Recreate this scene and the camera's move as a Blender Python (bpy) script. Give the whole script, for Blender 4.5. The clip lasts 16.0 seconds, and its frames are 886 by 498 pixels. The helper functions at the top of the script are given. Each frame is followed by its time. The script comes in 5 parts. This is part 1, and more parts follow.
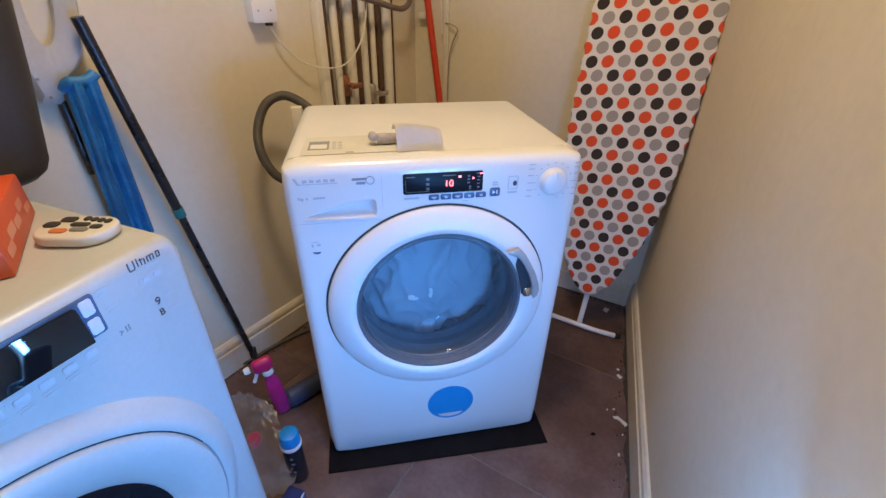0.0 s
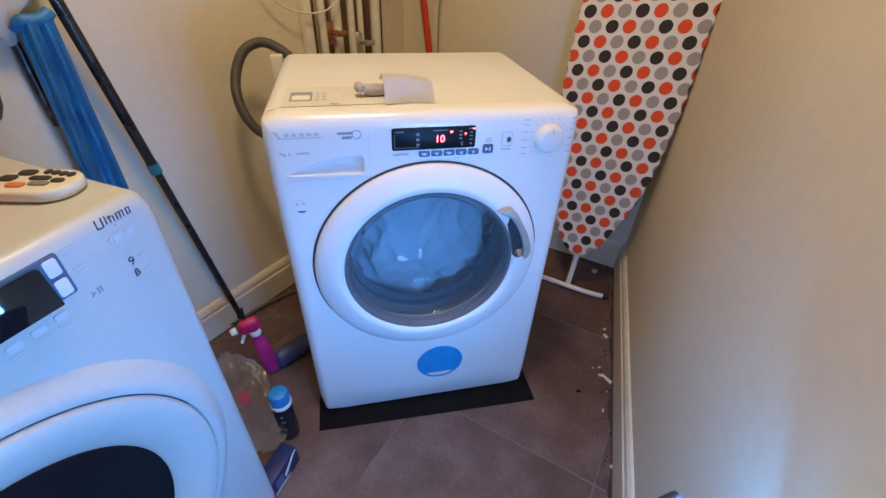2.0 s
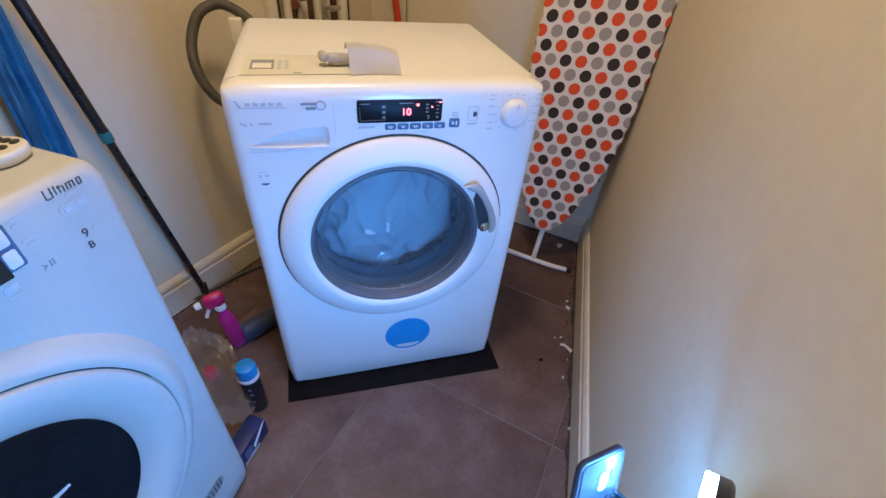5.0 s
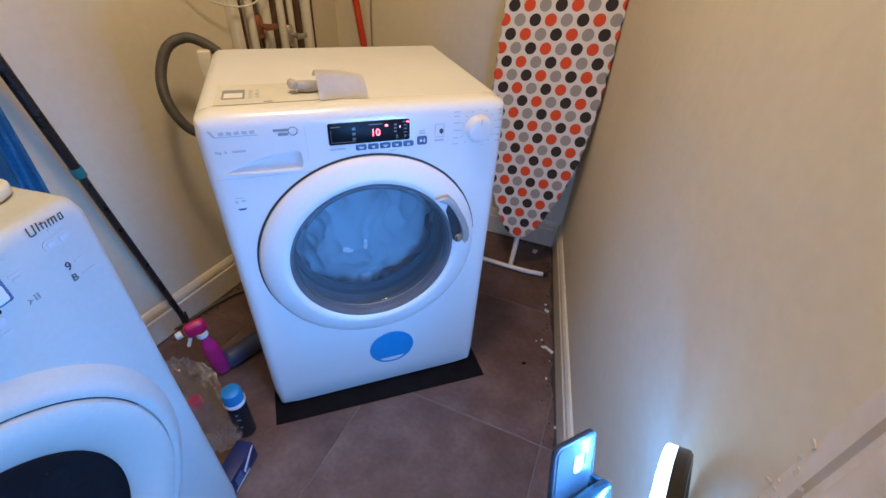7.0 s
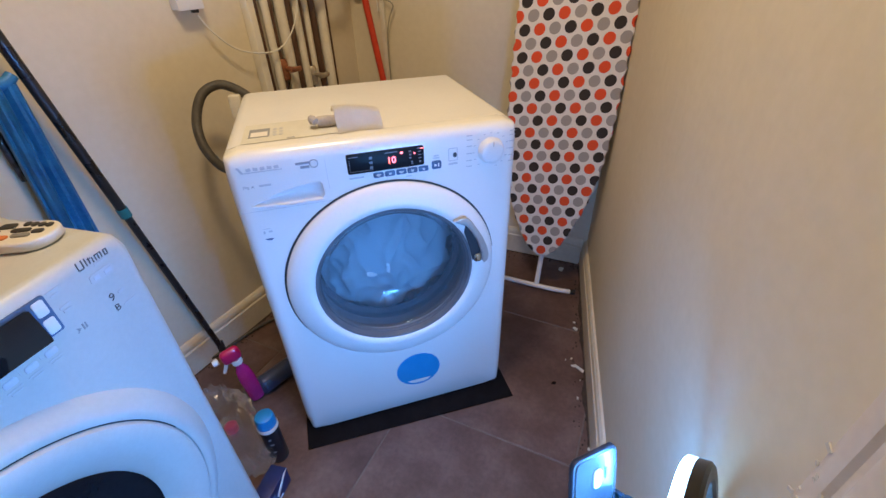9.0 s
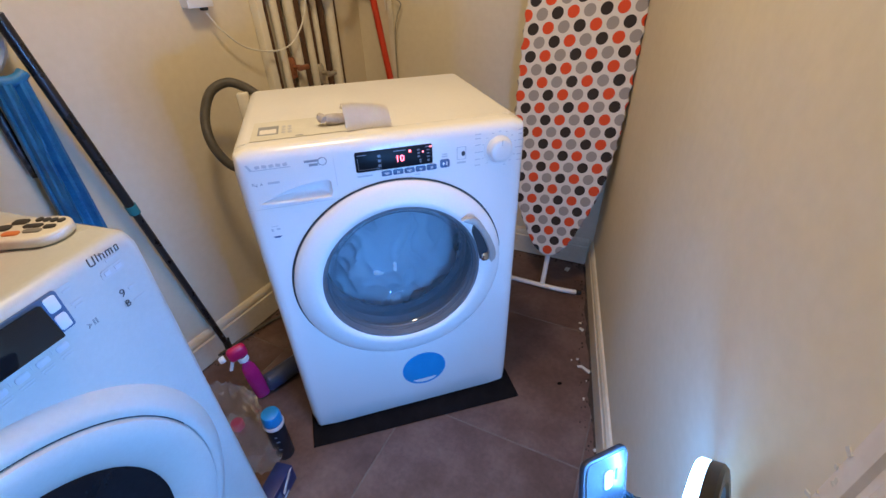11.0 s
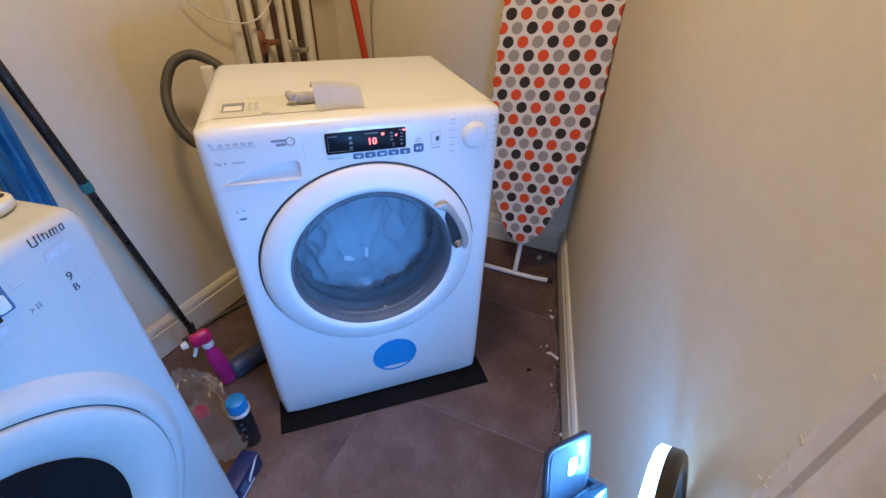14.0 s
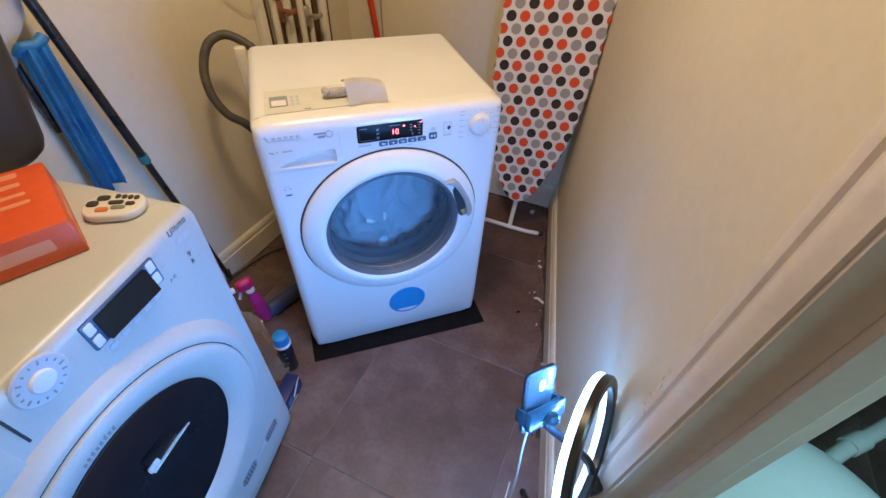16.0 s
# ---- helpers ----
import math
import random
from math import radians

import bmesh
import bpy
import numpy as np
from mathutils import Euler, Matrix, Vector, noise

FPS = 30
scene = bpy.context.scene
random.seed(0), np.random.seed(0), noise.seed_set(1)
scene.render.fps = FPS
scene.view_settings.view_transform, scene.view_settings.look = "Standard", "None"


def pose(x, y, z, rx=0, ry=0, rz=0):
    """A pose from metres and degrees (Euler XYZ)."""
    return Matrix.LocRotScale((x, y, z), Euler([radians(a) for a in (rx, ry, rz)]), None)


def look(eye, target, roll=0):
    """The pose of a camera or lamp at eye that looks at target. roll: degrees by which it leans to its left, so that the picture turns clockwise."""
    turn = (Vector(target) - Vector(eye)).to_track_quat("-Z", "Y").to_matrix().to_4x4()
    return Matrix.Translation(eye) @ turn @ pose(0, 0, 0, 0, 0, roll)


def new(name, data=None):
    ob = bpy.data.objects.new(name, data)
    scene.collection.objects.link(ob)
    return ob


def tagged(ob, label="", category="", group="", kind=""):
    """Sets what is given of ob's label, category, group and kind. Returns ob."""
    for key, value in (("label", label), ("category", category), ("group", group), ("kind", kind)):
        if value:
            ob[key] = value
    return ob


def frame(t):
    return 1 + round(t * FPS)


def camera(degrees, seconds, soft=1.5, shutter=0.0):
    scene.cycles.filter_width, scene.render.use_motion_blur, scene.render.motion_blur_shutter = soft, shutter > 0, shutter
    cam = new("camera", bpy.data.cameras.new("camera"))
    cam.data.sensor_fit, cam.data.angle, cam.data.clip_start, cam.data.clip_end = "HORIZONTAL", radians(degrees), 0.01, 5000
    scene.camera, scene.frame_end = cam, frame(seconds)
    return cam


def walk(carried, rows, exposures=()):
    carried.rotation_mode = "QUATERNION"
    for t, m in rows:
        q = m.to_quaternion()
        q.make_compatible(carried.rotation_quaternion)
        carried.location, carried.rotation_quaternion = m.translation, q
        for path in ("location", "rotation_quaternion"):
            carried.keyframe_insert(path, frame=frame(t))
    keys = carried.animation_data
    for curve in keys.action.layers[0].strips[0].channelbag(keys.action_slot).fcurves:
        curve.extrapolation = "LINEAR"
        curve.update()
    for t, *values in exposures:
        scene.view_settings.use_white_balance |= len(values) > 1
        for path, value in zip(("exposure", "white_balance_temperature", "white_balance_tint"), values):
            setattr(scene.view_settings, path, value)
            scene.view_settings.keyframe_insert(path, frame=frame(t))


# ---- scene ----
cam = camera(92.5, 16.0)
PATH = [
    (0, (-0.141, -0.76, 1.119), (0.185, 0.921, 0.086), 1.0),
    (0.5, (-0.136, -0.755, 1.111), (0.198, 0.895, 0.03), 1.1),
    (1, (-0.136, -0.757, 1.111), (0.207, 0.874, 0.005), 1.2),
    (1.5, (-0.138, -0.748, 1.109), (0.213, 0.844, -0.05), 1.5),
    (2, (-0.141, -0.74, 1.103), (0.223, 0.831, -0.081), 2.4),
    (2.5, (-0.141, -0.746, 1.105), (0.238, 0.807, -0.096), 3.1),
    (3, (-0.138, -0.745, 1.101), (0.253, 0.79, -0.119), 3.4),
    (3.5, (-0.136, -0.748, 1.107), (0.259, 0.778, -0.124), 3.5),
    (6, (-0.134, -0.763, 1.112), (0.423, 0.668, -0.169), 6.7),
    (6.5, (-0.129, -0.777, 1.121), (0.454, 0.676, -0.124), 5.8),
    (7, (-0.134, -0.786, 1.127), (0.444, 0.697, -0.084), 3.8),
    (7.5, (-0.13, -0.796, 1.129), (0.432, 0.718, -0.052), 2.9),
    (8, (-0.132, -0.803, 1.129), (0.379, 0.744, -0.031), 1.8),
    (8.5, (-0.12, -0.804, 1.13), (0.355, 0.754, -0.03), -0.1),
    (9, (-0.116, -0.812, 1.133), (0.345, 0.778, 0.01), -1.7),
    (11.5, (-0.124, -0.805, 1.128), (0.317, 0.788, 0.003), -1.6),
    (12, (-0.122, -0.801, 1.123), (0.367, 0.769, -0.015), -0.5),
    (12.5, (-0.116, -0.804, 1.123), (0.402, 0.749, -0.027), 0.0),
    (13, (-0.116, -0.802, 1.127), (0.424, 0.737, -0.03), 0.5),
    (13.5, (-0.116, -0.801, 1.126), (0.429, 0.729, -0.04), 1.1),
    (14, (-0.115, -0.801, 1.125), (0.429, 0.721, -0.052), 1.8),
    (14.5, (-0.118, -0.802, 1.124), (0.423, 0.72, -0.056), 2.1),
    (15, (-0.124, -0.807, 1.144), (0.405, 0.714, -0.042), 2.2),
    (15.2, (-0.13, -0.804, 1.167), (0.378, 0.65, -0.109), 3.0),
    (15.4, (-0.147, -0.804, 1.213), (0.324, 0.488, -0.239), 3.8),
    (15.5, (-0.157, -0.82, 1.235), (0.305, 0.392, -0.288), 4.3),
    (15.6, (-0.168, -0.85, 1.262), (0.301, 0.387, -0.238), 4.2),
    (15.8, (-0.179, -0.861, 1.295), (0.334, 0.392, -0.177), 4.6),
    (16, (-0.188, -0.889, 1.315), (0.324, 0.436, -0.093), 3.5),
]
walk(cam, [(t, look(eye, target, roll)) for t, eye, target, roll in PATH], [(0.0, 0.0, 6370, 10), (1.0, 0.0, 6390, 10), (2.5, 0.0, 6490, 10), (3.5, 0.0, 6490, 10), (6.0, 0.0, 6390, 10), (15.0, 0.0, 6390, 10), (15.6, 0.0, 6330, 10), (16.0, 0.06, 6470, 11)])

# ---- world and lamps ----
world = bpy.data.worlds.new("world")
scene.world = world
world.use_nodes = True
world.node_tree.nodes["Background"].inputs[0].default_value = (0.05, 0.055, 0.06, 1)
world.node_tree.nodes["Background"].inputs[1].default_value = 0.3


def area_lamp(name, m, size, watts, colour):
    data = bpy.data.lights.new(name, "AREA")
    data.shape, data.size, data.energy, data.color = "DISK", size, watts, colour
    ob = new(name, data)
    ob.matrix_world = m
    return ob


CEILING = 2.35
LAMP = (-0.14, -0.17)
area_lamp("ceiling_lamp_light", pose(LAMP[0], LAMP[1], CEILING - 0.16), 0.28, 15, (1.0, 0.75, 0.46))
RING = 292.0


# ---- materials ----
def nodes_of(name, rough=0.5, metal=0.0):
    mat = bpy.data.materials.new(name)
    mat.use_nodes = True
    tree = mat.node_tree
    bsdf = tree.nodes["Principled BSDF"]
    bsdf.inputs["Roughness"].default_value = rough
    bsdf.inputs["Metallic"].default_value = metal
    return mat, tree, bsdf


def noise_node(tree, scale, detail=4.0, rough=0.55, vector=None):
    n = tree.nodes.new("ShaderNodeTexNoise")
    n.inputs["Scale"].default_value = scale
    n.inputs["Detail"].default_value = detail
    n.inputs["Roughness"].default_value = rough
    if vector:
        tree.links.new(vector, n.inputs["Vector"])
    return n.outputs["Fac"]


def ramp(tree, fac, stops):
    r = tree.nodes.new("ShaderNodeValToRGB")
    e = r.color_ramp.elements
    while len(e) < len(stops):
        e.new(0.5)
    for el, (p, c) in zip(e, stops):
        el.position, el.color = p, (*c, 1)
    tree.links.new(fac, r.inputs["Fac"])
    return r.outputs["Color"]


def bump(tree, bsdf, height, strength, distance=0.002):
    b = tree.nodes.new("ShaderNodeBump")
    b.inputs["Strength"].default_value = strength
    b.inputs["Distance"].default_value = distance
    tree.links.new(height, b.inputs["Height"])
    tree.links.new(b.outputs["Normal"], bsdf.inputs["Normal"])


def coords(tree, kind="Object"):
    return tree.nodes.new("ShaderNodeTexCoord").outputs[kind]


def varied(name, a, b, rough=0.5, scale=6.0, fine=120.0, relief=0.15, metal=0.0, spread=(0.35, 0.65), coat=0.0):
    """A surface between two colours, with a broad and a fine variation and a little relief."""
    mat, tree, bsdf = nodes_of(name, rough, metal)
    v = coords(tree)
    broad, grain = noise_node(tree, scale, 5.0, 0.6, v), noise_node(tree, fine, 3.0, 0.6, v)
    mix = tree.nodes.new("ShaderNodeMath")
    mix.operation = "MULTIPLY_ADD"
    tree.links.new(grain, mix.inputs[0])
    mix.inputs[1].default_value = 0.3
    scaled = tree.nodes.new("ShaderNodeMath")
    scaled.operation = "MULTIPLY"
    tree.links.new(broad, scaled.inputs[0])
    scaled.inputs[1].default_value = 0.7
    tree.links.new(scaled.outputs[0], mix.inputs[2])
    tree.links.new(ramp(tree, mix.outputs[0], [(spread[0], a), (spread[1], b)]), bsdf.inputs["Base Color"])
    rr = tree.nodes.new("ShaderNodeMapRange")
    rr.inputs["To Min"].default_value = max(0.02, rough - 0.08)
    rr.inputs["To Max"].default_value = min(1.0, rough + 0.08)
    tree.links.new(broad, rr.inputs["Value"])
    tree.links.new(rr.outputs[0], bsdf.inputs["Roughness"])
    if relief:
        bump(tree, bsdf, grain, relief, 0.001)
    bsdf.inputs["Coat Weight"].default_value = coat
    return mat


def plain(name, colour, rough=0.4, metal=0.0):
    mat, tree, bsdf = nodes_of(name, rough, metal)
    bsdf.inputs["Base Color"].default_value = (*colour, 1)
    return mat


def glowing(name, colour, strength):
    mat, tree, bsdf = nodes_of(name, 0.4)
    bsdf.inputs["Base Color"].default_value = (0.8, 0.8, 0.8, 1)
    bsdf.inputs["Emission Color"].default_value = (*colour, 1)
    bsdf.inputs["Emission Strength"].default_value = strength
    return mat


def glass_sheet(name, tint, gloss=0.05):
    """A thin clear pane: straight-through tint with a Fresnel gloss."""
    mat = bpy.data.materials.new(name)
    mat.use_nodes = True
    tree = mat.node_tree
    tree.nodes.remove(tree.nodes["Principled BSDF"])
    out = tree.nodes["Material Output"]
    clear, shine, mix, fres = (tree.nodes.new("ShaderNode" + k) for k in ("BsdfTransparent", "BsdfGlossy", "MixShader", "Fresnel"))
    clear.inputs["Color"].default_value = (*tint, 1)
    shine.inputs["Roughness"].default_value = gloss
    fres.inputs["IOR"].default_value = 1.5
    tree.links.new(fres.outputs[0], mix.inputs[0])
    tree.links.new(clear.outputs[0], mix.inputs[1])
    tree.links.new(shine.outputs[0], mix.inputs[2])
    tree.links.new(mix.outputs[0], out.inputs["Surface"])
    return mat


M = {}
M["wall"] = varied("cream_wall_paint", (0.665, 0.595, 0.445), (0.755, 0.685, 0.535), 0.62, 1.6, 45.0, 0.12)
M["ceiling"] = varied("ceiling_paint", (0.74, 0.72, 0.66), (0.80, 0.78, 0.72), 0.8, 2.0, 60.0, 0.1)
M["trim"] = varied("gloss_cream_trim", (0.60, 0.53, 0.40), (0.74, 0.67, 0.53), 0.36, 5.0, 70.0, 0.12)
M["frame"] = varied("dusty_frame_paint", (0.64, 0.57, 0.50), (0.78, 0.71, 0.64), 0.5, 4.0, 60.0, 0.15)
M["white"] = varied("white_enamel", (0.82, 0.825, 0.83), (0.86, 0.86, 0.86), 0.22, 2.5, 200.0, 0.0, coat=0.3)
M["white_plastic"] = varied("white_plastic", (0.75, 0.75, 0.76), (0.82, 0.82, 0.82), 0.35, 4.0, 160.0, 0.02)
# white plastic toned down, standing in for weaker light on the dryer's front
M["dryer_white"] = varied("dimmed_white_plastic", (0.48, 0.50, 0.515), (0.55, 0.565, 0.58), 0.33, 3.0, 160.0, 0.02)
M["door_white"] = varied("door_white", (0.81, 0.81, 0.82), (0.86, 0.86, 0.86), 0.42, 3.0, 160.0, 0.0)
M["print"] = plain("grey_print", (0.28, 0.30, 0.34), 0.5)
M["pale_print"] = plain("pale_grey_print", (0.54, 0.56, 0.60), 0.5)
M["dark_print"] = plain("dark_print", (0.05, 0.055, 0.07), 0.5)
M["blue_key"] = varied("blue_keys", (0.05, 0.10, 0.22), (0.07, 0.14, 0.28), 0.3, 20, 200, 0)
M["display"] = plain("black_display", (0.008, 0.009, 0.012), 0.35)
M["display"].node_tree.nodes["Principled BSDF"].inputs["Specular IOR Level"].default_value = 0.12
M["screen"] = plain("glossy_screen", (0.008, 0.009, 0.012), 0.03)
M["display_grey"] = plain("display_print", (0.16, 0.17, 0.19), 0.4)
M["red_led"] = glowing("red_led", (1.0, 0.06, 0.03), 6.0)
M["recess"] = varied("grey_blue_recess", (0.50, 0.54, 0.62), (0.60, 0.63, 0.70), 0.3, 20, 200, 0)
M["sticker"] = varied("blue_sticker", (0.0, 0.28, 0.64), (0.01, 0.33, 0.70), 0.35, 20, 200, 0)
M["gap"] = plain("dark_gap", (0.03, 0.035, 0.045), 0.6)
M["chrome"] = plain("chrome", (0.72, 0.73, 0.74), 0.12, 1.0)
M["satin"] = varied("satin_silver", (0.40, 0.38, 0.37), (0.47, 0.45, 0.43), 0.40, 30, 300, 0.02, metal=0.25)
M["steel"] = varied("drum_steel", (0.42, 0.43, 0.45), (0.54, 0.55, 0.57), 0.28, 30, 200, 0.1, metal=1.0)
M["rubber"] = varied("grey_rubber", (0.10, 0.11, 0.13), (0.15, 0.16, 0.18), 0.58, 12, 120, 0.05)
# the tint puts the dimness inside the drum into the glass
M["window"] = glass_sheet("door_glass", (0.58, 0.62, 0.66), 0.03)
win_tree = M["window"].node_tree
# diffuse veil painted over the glass as its bluish reflection haze
film, wet = win_tree.nodes.new("ShaderNodeBsdfDiffuse"), win_tree.nodes.new("ShaderNodeMixShader")
film.inputs["Color"].default_value, wet.inputs[0].default_value = (0.50, 0.58, 0.66, 1), 0.14
win_tree.links.new(win_tree.nodes["Mix Shader"].outputs[0], wet.inputs[1])
win_tree.links.new(film.outputs[0], wet.inputs[2])
win_tree.links.new(wet.outputs[0], win_tree.nodes["Material Output"].inputs["Surface"])
M["smoked"] = varied("smoked_glass", (0.006, 0.007, 0.010), (0.012, 0.013, 0.018), 0.07, 8, 100, 0.0)
M["smoked"].node_tree.nodes["Principled BSDF"].inputs["Specular IOR Level"].default_value = 0.14
M["linen"] = varied("white_laundry", (0.58, 0.62, 0.66), (0.76, 0.78, 0.80), 0.9, 9.0, 260.0, 0.5)
M["mat"] = varied("black_mat", (0.006, 0.005, 0.006), (0.012, 0.010, 0.011), 0.95, 20, 300, 0.5)
M["mat"].node_tree.nodes["Principled BSDF"].inputs["Specular IOR Level"].default_value = 0.1
M["grout"] = varied("grout", (0.13, 0.10, 0.088), (0.21, 0.172, 0.150), 0.9, 15, 200, 0.3)
M["hose"] = varied("grey_hose", (0.045, 0.040, 0.034), (0.085, 0.076, 0.064), 0.5, 30, 200, 0.1)
M["hose_brown"] = varied("brown_grey_hose", (0.13, 0.09, 0.07), (0.20, 0.15, 0.12), 0.5, 30, 200, 0.1)
M["brown_pipe"] = varied("painted_brown_pipe", (0.055, 0.026, 0.014), (0.11, 0.055, 0.03), 0.45, 14, 120, 0.2)
M["cream_pipe"] = varied("painted_cream_pipe", (0.66, 0.61, 0.50), (0.80, 0.76, 0.66), 0.45, 10, 120, 0.1)
M["batten"] = varied("fresh_cream_batten", (0.78, 0.74, 0.63), (0.84, 0.80, 0.70), 0.4, 8, 120, 0.05)
M["copper"] = varied("tarnished_copper", (0.30, 0.12, 0.07), (0.45, 0.21, 0.12), 0.35, 30, 200, 0.1, metal=0.8)
M["brass"] = varied("dull_brass", (0.42, 0.38, 0.32), (0.60, 0.56, 0.49), 0.35, 30, 200, 0.1, metal=0.8)
M["red_pole"] = varied("red_pole_plastic", (0.50, 0.035, 0.012), (0.62, 0.055, 0.02), 0.35, 10, 150, 0.03)
M["black_pole"] = varied("black_pole_enamel", (0.012, 0.012, 0.015), (0.022, 0.022, 0.026), 0.28, 15, 200, 0.03)
M["teal"] = plain("teal_collar", (0.03, 0.22, 0.26), 0.4)
M["blue_cloth"] = varied("blue_mop_cloth", (0.005, 0.085, 0.27), (0.03, 0.23, 0.50), 0.45, 14, 240, 0.6)
M["grey_bin"] = varied("dark_grey_plastic", (0.030, 0.025, 0.023), (0.050, 0.043, 0.040), 0.48, 6, 200, 0.05)
M["orange"] = varied("orange_red_card", (0.62, 0.075, 0.018), (0.72, 0.11, 0.03), 0.42, 12, 200, 0.05)
M["orange_print"] = plain("pale_orange_print", (0.75, 0.28, 0.16), 0.45)
# white hanger plastic, greyed to put the left wall's weaker light in its colour
M["hanger"] = varied("shaded_white_hanger", (0.46, 0.45, 0.43), (0.56, 0.55, 0.52), 0.4, 7, 160, 0.03)
M["remote"] = varied("white_remote_plastic", (0.66, 0.63, 0.58), (0.74, 0.71, 0.66), 0.4, 10, 200, 0.02)
M["key_dark"] = plain("dark_rubber_key", (0.035, 0.033, 0.032), 0.6)
M["key_orange"] = plain("orange_key", (0.62, 0.19, 0.06), 0.5)
M["key_grey"] = plain("grey_key", (0.22, 0.21, 0.20), 0.6)
M["pink"] = varied("magenta_plastic", (0.50, 0.008, 0.075), (0.62, 0.014, 0.12), 0.3, 12, 200, 0)
M["pink_liquid"] = varied("magenta_bottle", (0.50, 0.012, 0.15), (0.62, 0.03, 0.22), 0.2, 12, 200, 0)
M["navy"] = varied("navy_plastic", (0.035, 0.05, 0.10), (0.06, 0.08, 0.15), 0.3, 12, 200, 0)
M["cap_blue"] = varied("bright_blue_cap", (0.005, 0.20, 0.52), (0.01, 0.26, 0.60), 0.35, 12, 200, 0)
M["can"] = varied("black_can", (0.008, 0.008, 0.013), (0.018, 0.018, 0.026), 0.38, 20, 200, 0, metal=0.2)
M["carton"] = varied("blue_carton", (0.006, 0.014, 0.075), (0.010, 0.024, 0.11), 0.45, 20, 200, 0)
M["paper"] = varied("white_tissue", (0.74, 0.72, 0.71), (0.82, 0.80, 0.79), 0.9, 20, 300, 0.3)
M["leaflet"] = varied("pale_leaflet", (0.64, 0.63, 0.57), (0.74, 0.73, 0.67), 0.55, 12, 200, 0.0)
M["kraft"] = varied("grey_tube", (0.36, 0.32, 0.30), (0.52, 0.48, 0.46), 0.8, 60, 200, 0.3)
M["bag"] = glass_sheet("clear_bag_film", (0.80, 0.76, 0.75), 0.22)
bag_tree = M["bag"].node_tree
haze, veil = bag_tree.nodes.new("ShaderNodeBsdfDiffuse"), bag_tree.nodes.new("ShaderNodeMixShader")
haze.inputs["Color"].default_value, veil.inputs[0].default_value = (0.50, 0.46, 0.45, 1), 0.12
bag_tree.links.new(bag_tree.nodes["Mix Shader"].outputs[0], veil.inputs[1])
bag_tree.links.new(haze.outputs[0], veil.inputs[2])
bag_tree.links.new(veil.outputs[0], bag_tree.nodes["Material Output"].inputs["Surface"])
M["ring_black"] = varied("black_lamp_plastic", (0.010, 0.011, 0.014), (0.022, 0.023, 0.028), 0.32, 20, 200, 0.02)
M["clamp"] = varied("dark_teal_clamp_plastic", (0.008, 0.026, 0.036), (0.014, 0.040, 0.055), 0.22, 20, 200, 0.02)
M["phone_back"] = varied("silver_phone_back", (0.060, 0.066, 0.080), (0.090, 0.096, 0.112), 0.24, 20, 200, 0, metal=0.3)
M["cable"] = plain("white_cable", (0.72, 0.70, 0.64), 0.45)
M["grey_cable"] = plain("grey_cable", (0.30, 0.28, 0.22), 0.5)
M["dark_rubber"] = plain("black_rubber", (0.015, 0.015, 0.015), 0.7)
M["litter"] = varied("paper_scraps", (0.55, 0.53, 0.48), (0.72, 0.70, 0.65), 0.9, 20, 200, 0.1)
M["grit"] = varied("dark_dust", (0.030, 0.022, 0.018), (0.075, 0.055, 0.045), 0.95, 40, 300, 0.4)
M["ceramic"] = varied("white_ceramic", (0.72, 0.75, 0.75), (0.80, 0.82, 0.82), 0.16, 3, 100, 0.0, coat=0.4)
M["far_wall"] = varied("grey_green_wall", (0.40, 0.42, 0.38), (0.50, 0.52, 0.47), 0.6, 3, 60, 0.1)


def tile_material():
    """Brown slate-look tile: cloudy at two scales, each tile a little different."""
    mat, tree, bsdf = nodes_of("brown_slate_tile", 0.42)
    v = coords(tree)
    info = tree.nodes.new("ShaderNodeObjectInfo")
    add = tree.nodes.new("ShaderNodeVectorMath")
    add.operation = "ADD"
    scale = tree.nodes.new("ShaderNodeVectorMath")
    scale.operation = "SCALE"
    scale.inputs[0].default_value = (17.0, 9.0, 5.0)
    tree.links.new(info.outputs["Random"], scale.inputs["Scale"])
    tree.links.new(v, add.inputs[0])
    tree.links.new(scale.outputs[0], add.inputs[1])
    cloud = noise_node(tree, 5.0, 6.0, 0.62, add.outputs[0])
    grain = noise_node(tree, 70.0, 4.0, 0.6, add.outputs[0])
    col = ramp(tree, cloud, [(0.30, (0.068, 0.036, 0.029)), (0.5, (0.120, 0.069, 0.057)), (0.70, (0.180, 0.118, 0.102))])
    mix = tree.nodes.new("ShaderNodeMixRGB")
    mix.blend_type = "OVERLAY"
    mix.inputs[0].default_value = 0.35
    tree.links.new(col, mix.inputs[1])
    tree.links.new(ramp(tree, grain, [(0.3, (0.3, 0.3, 0.3)), (0.7, (0.7, 0.7, 0.7))]), mix.inputs[2])
    tree.links.new(mix.outputs[0], bsdf.inputs["Base Color"])
    rr = tree.nodes.new("ShaderNodeMapRange")
    rr.inputs["To Min"].default_value, rr.inputs["To Max"].default_value = 0.34, 0.6
    tree.links.new(cloud, rr.inputs["Value"])
    tree.links.new(rr.outputs[0], bsdf.inputs["Roughness"])
    bump(tree, bsdf, cloud, 0.25, 0.003)
    return mat


M["tile"] = tile_material()


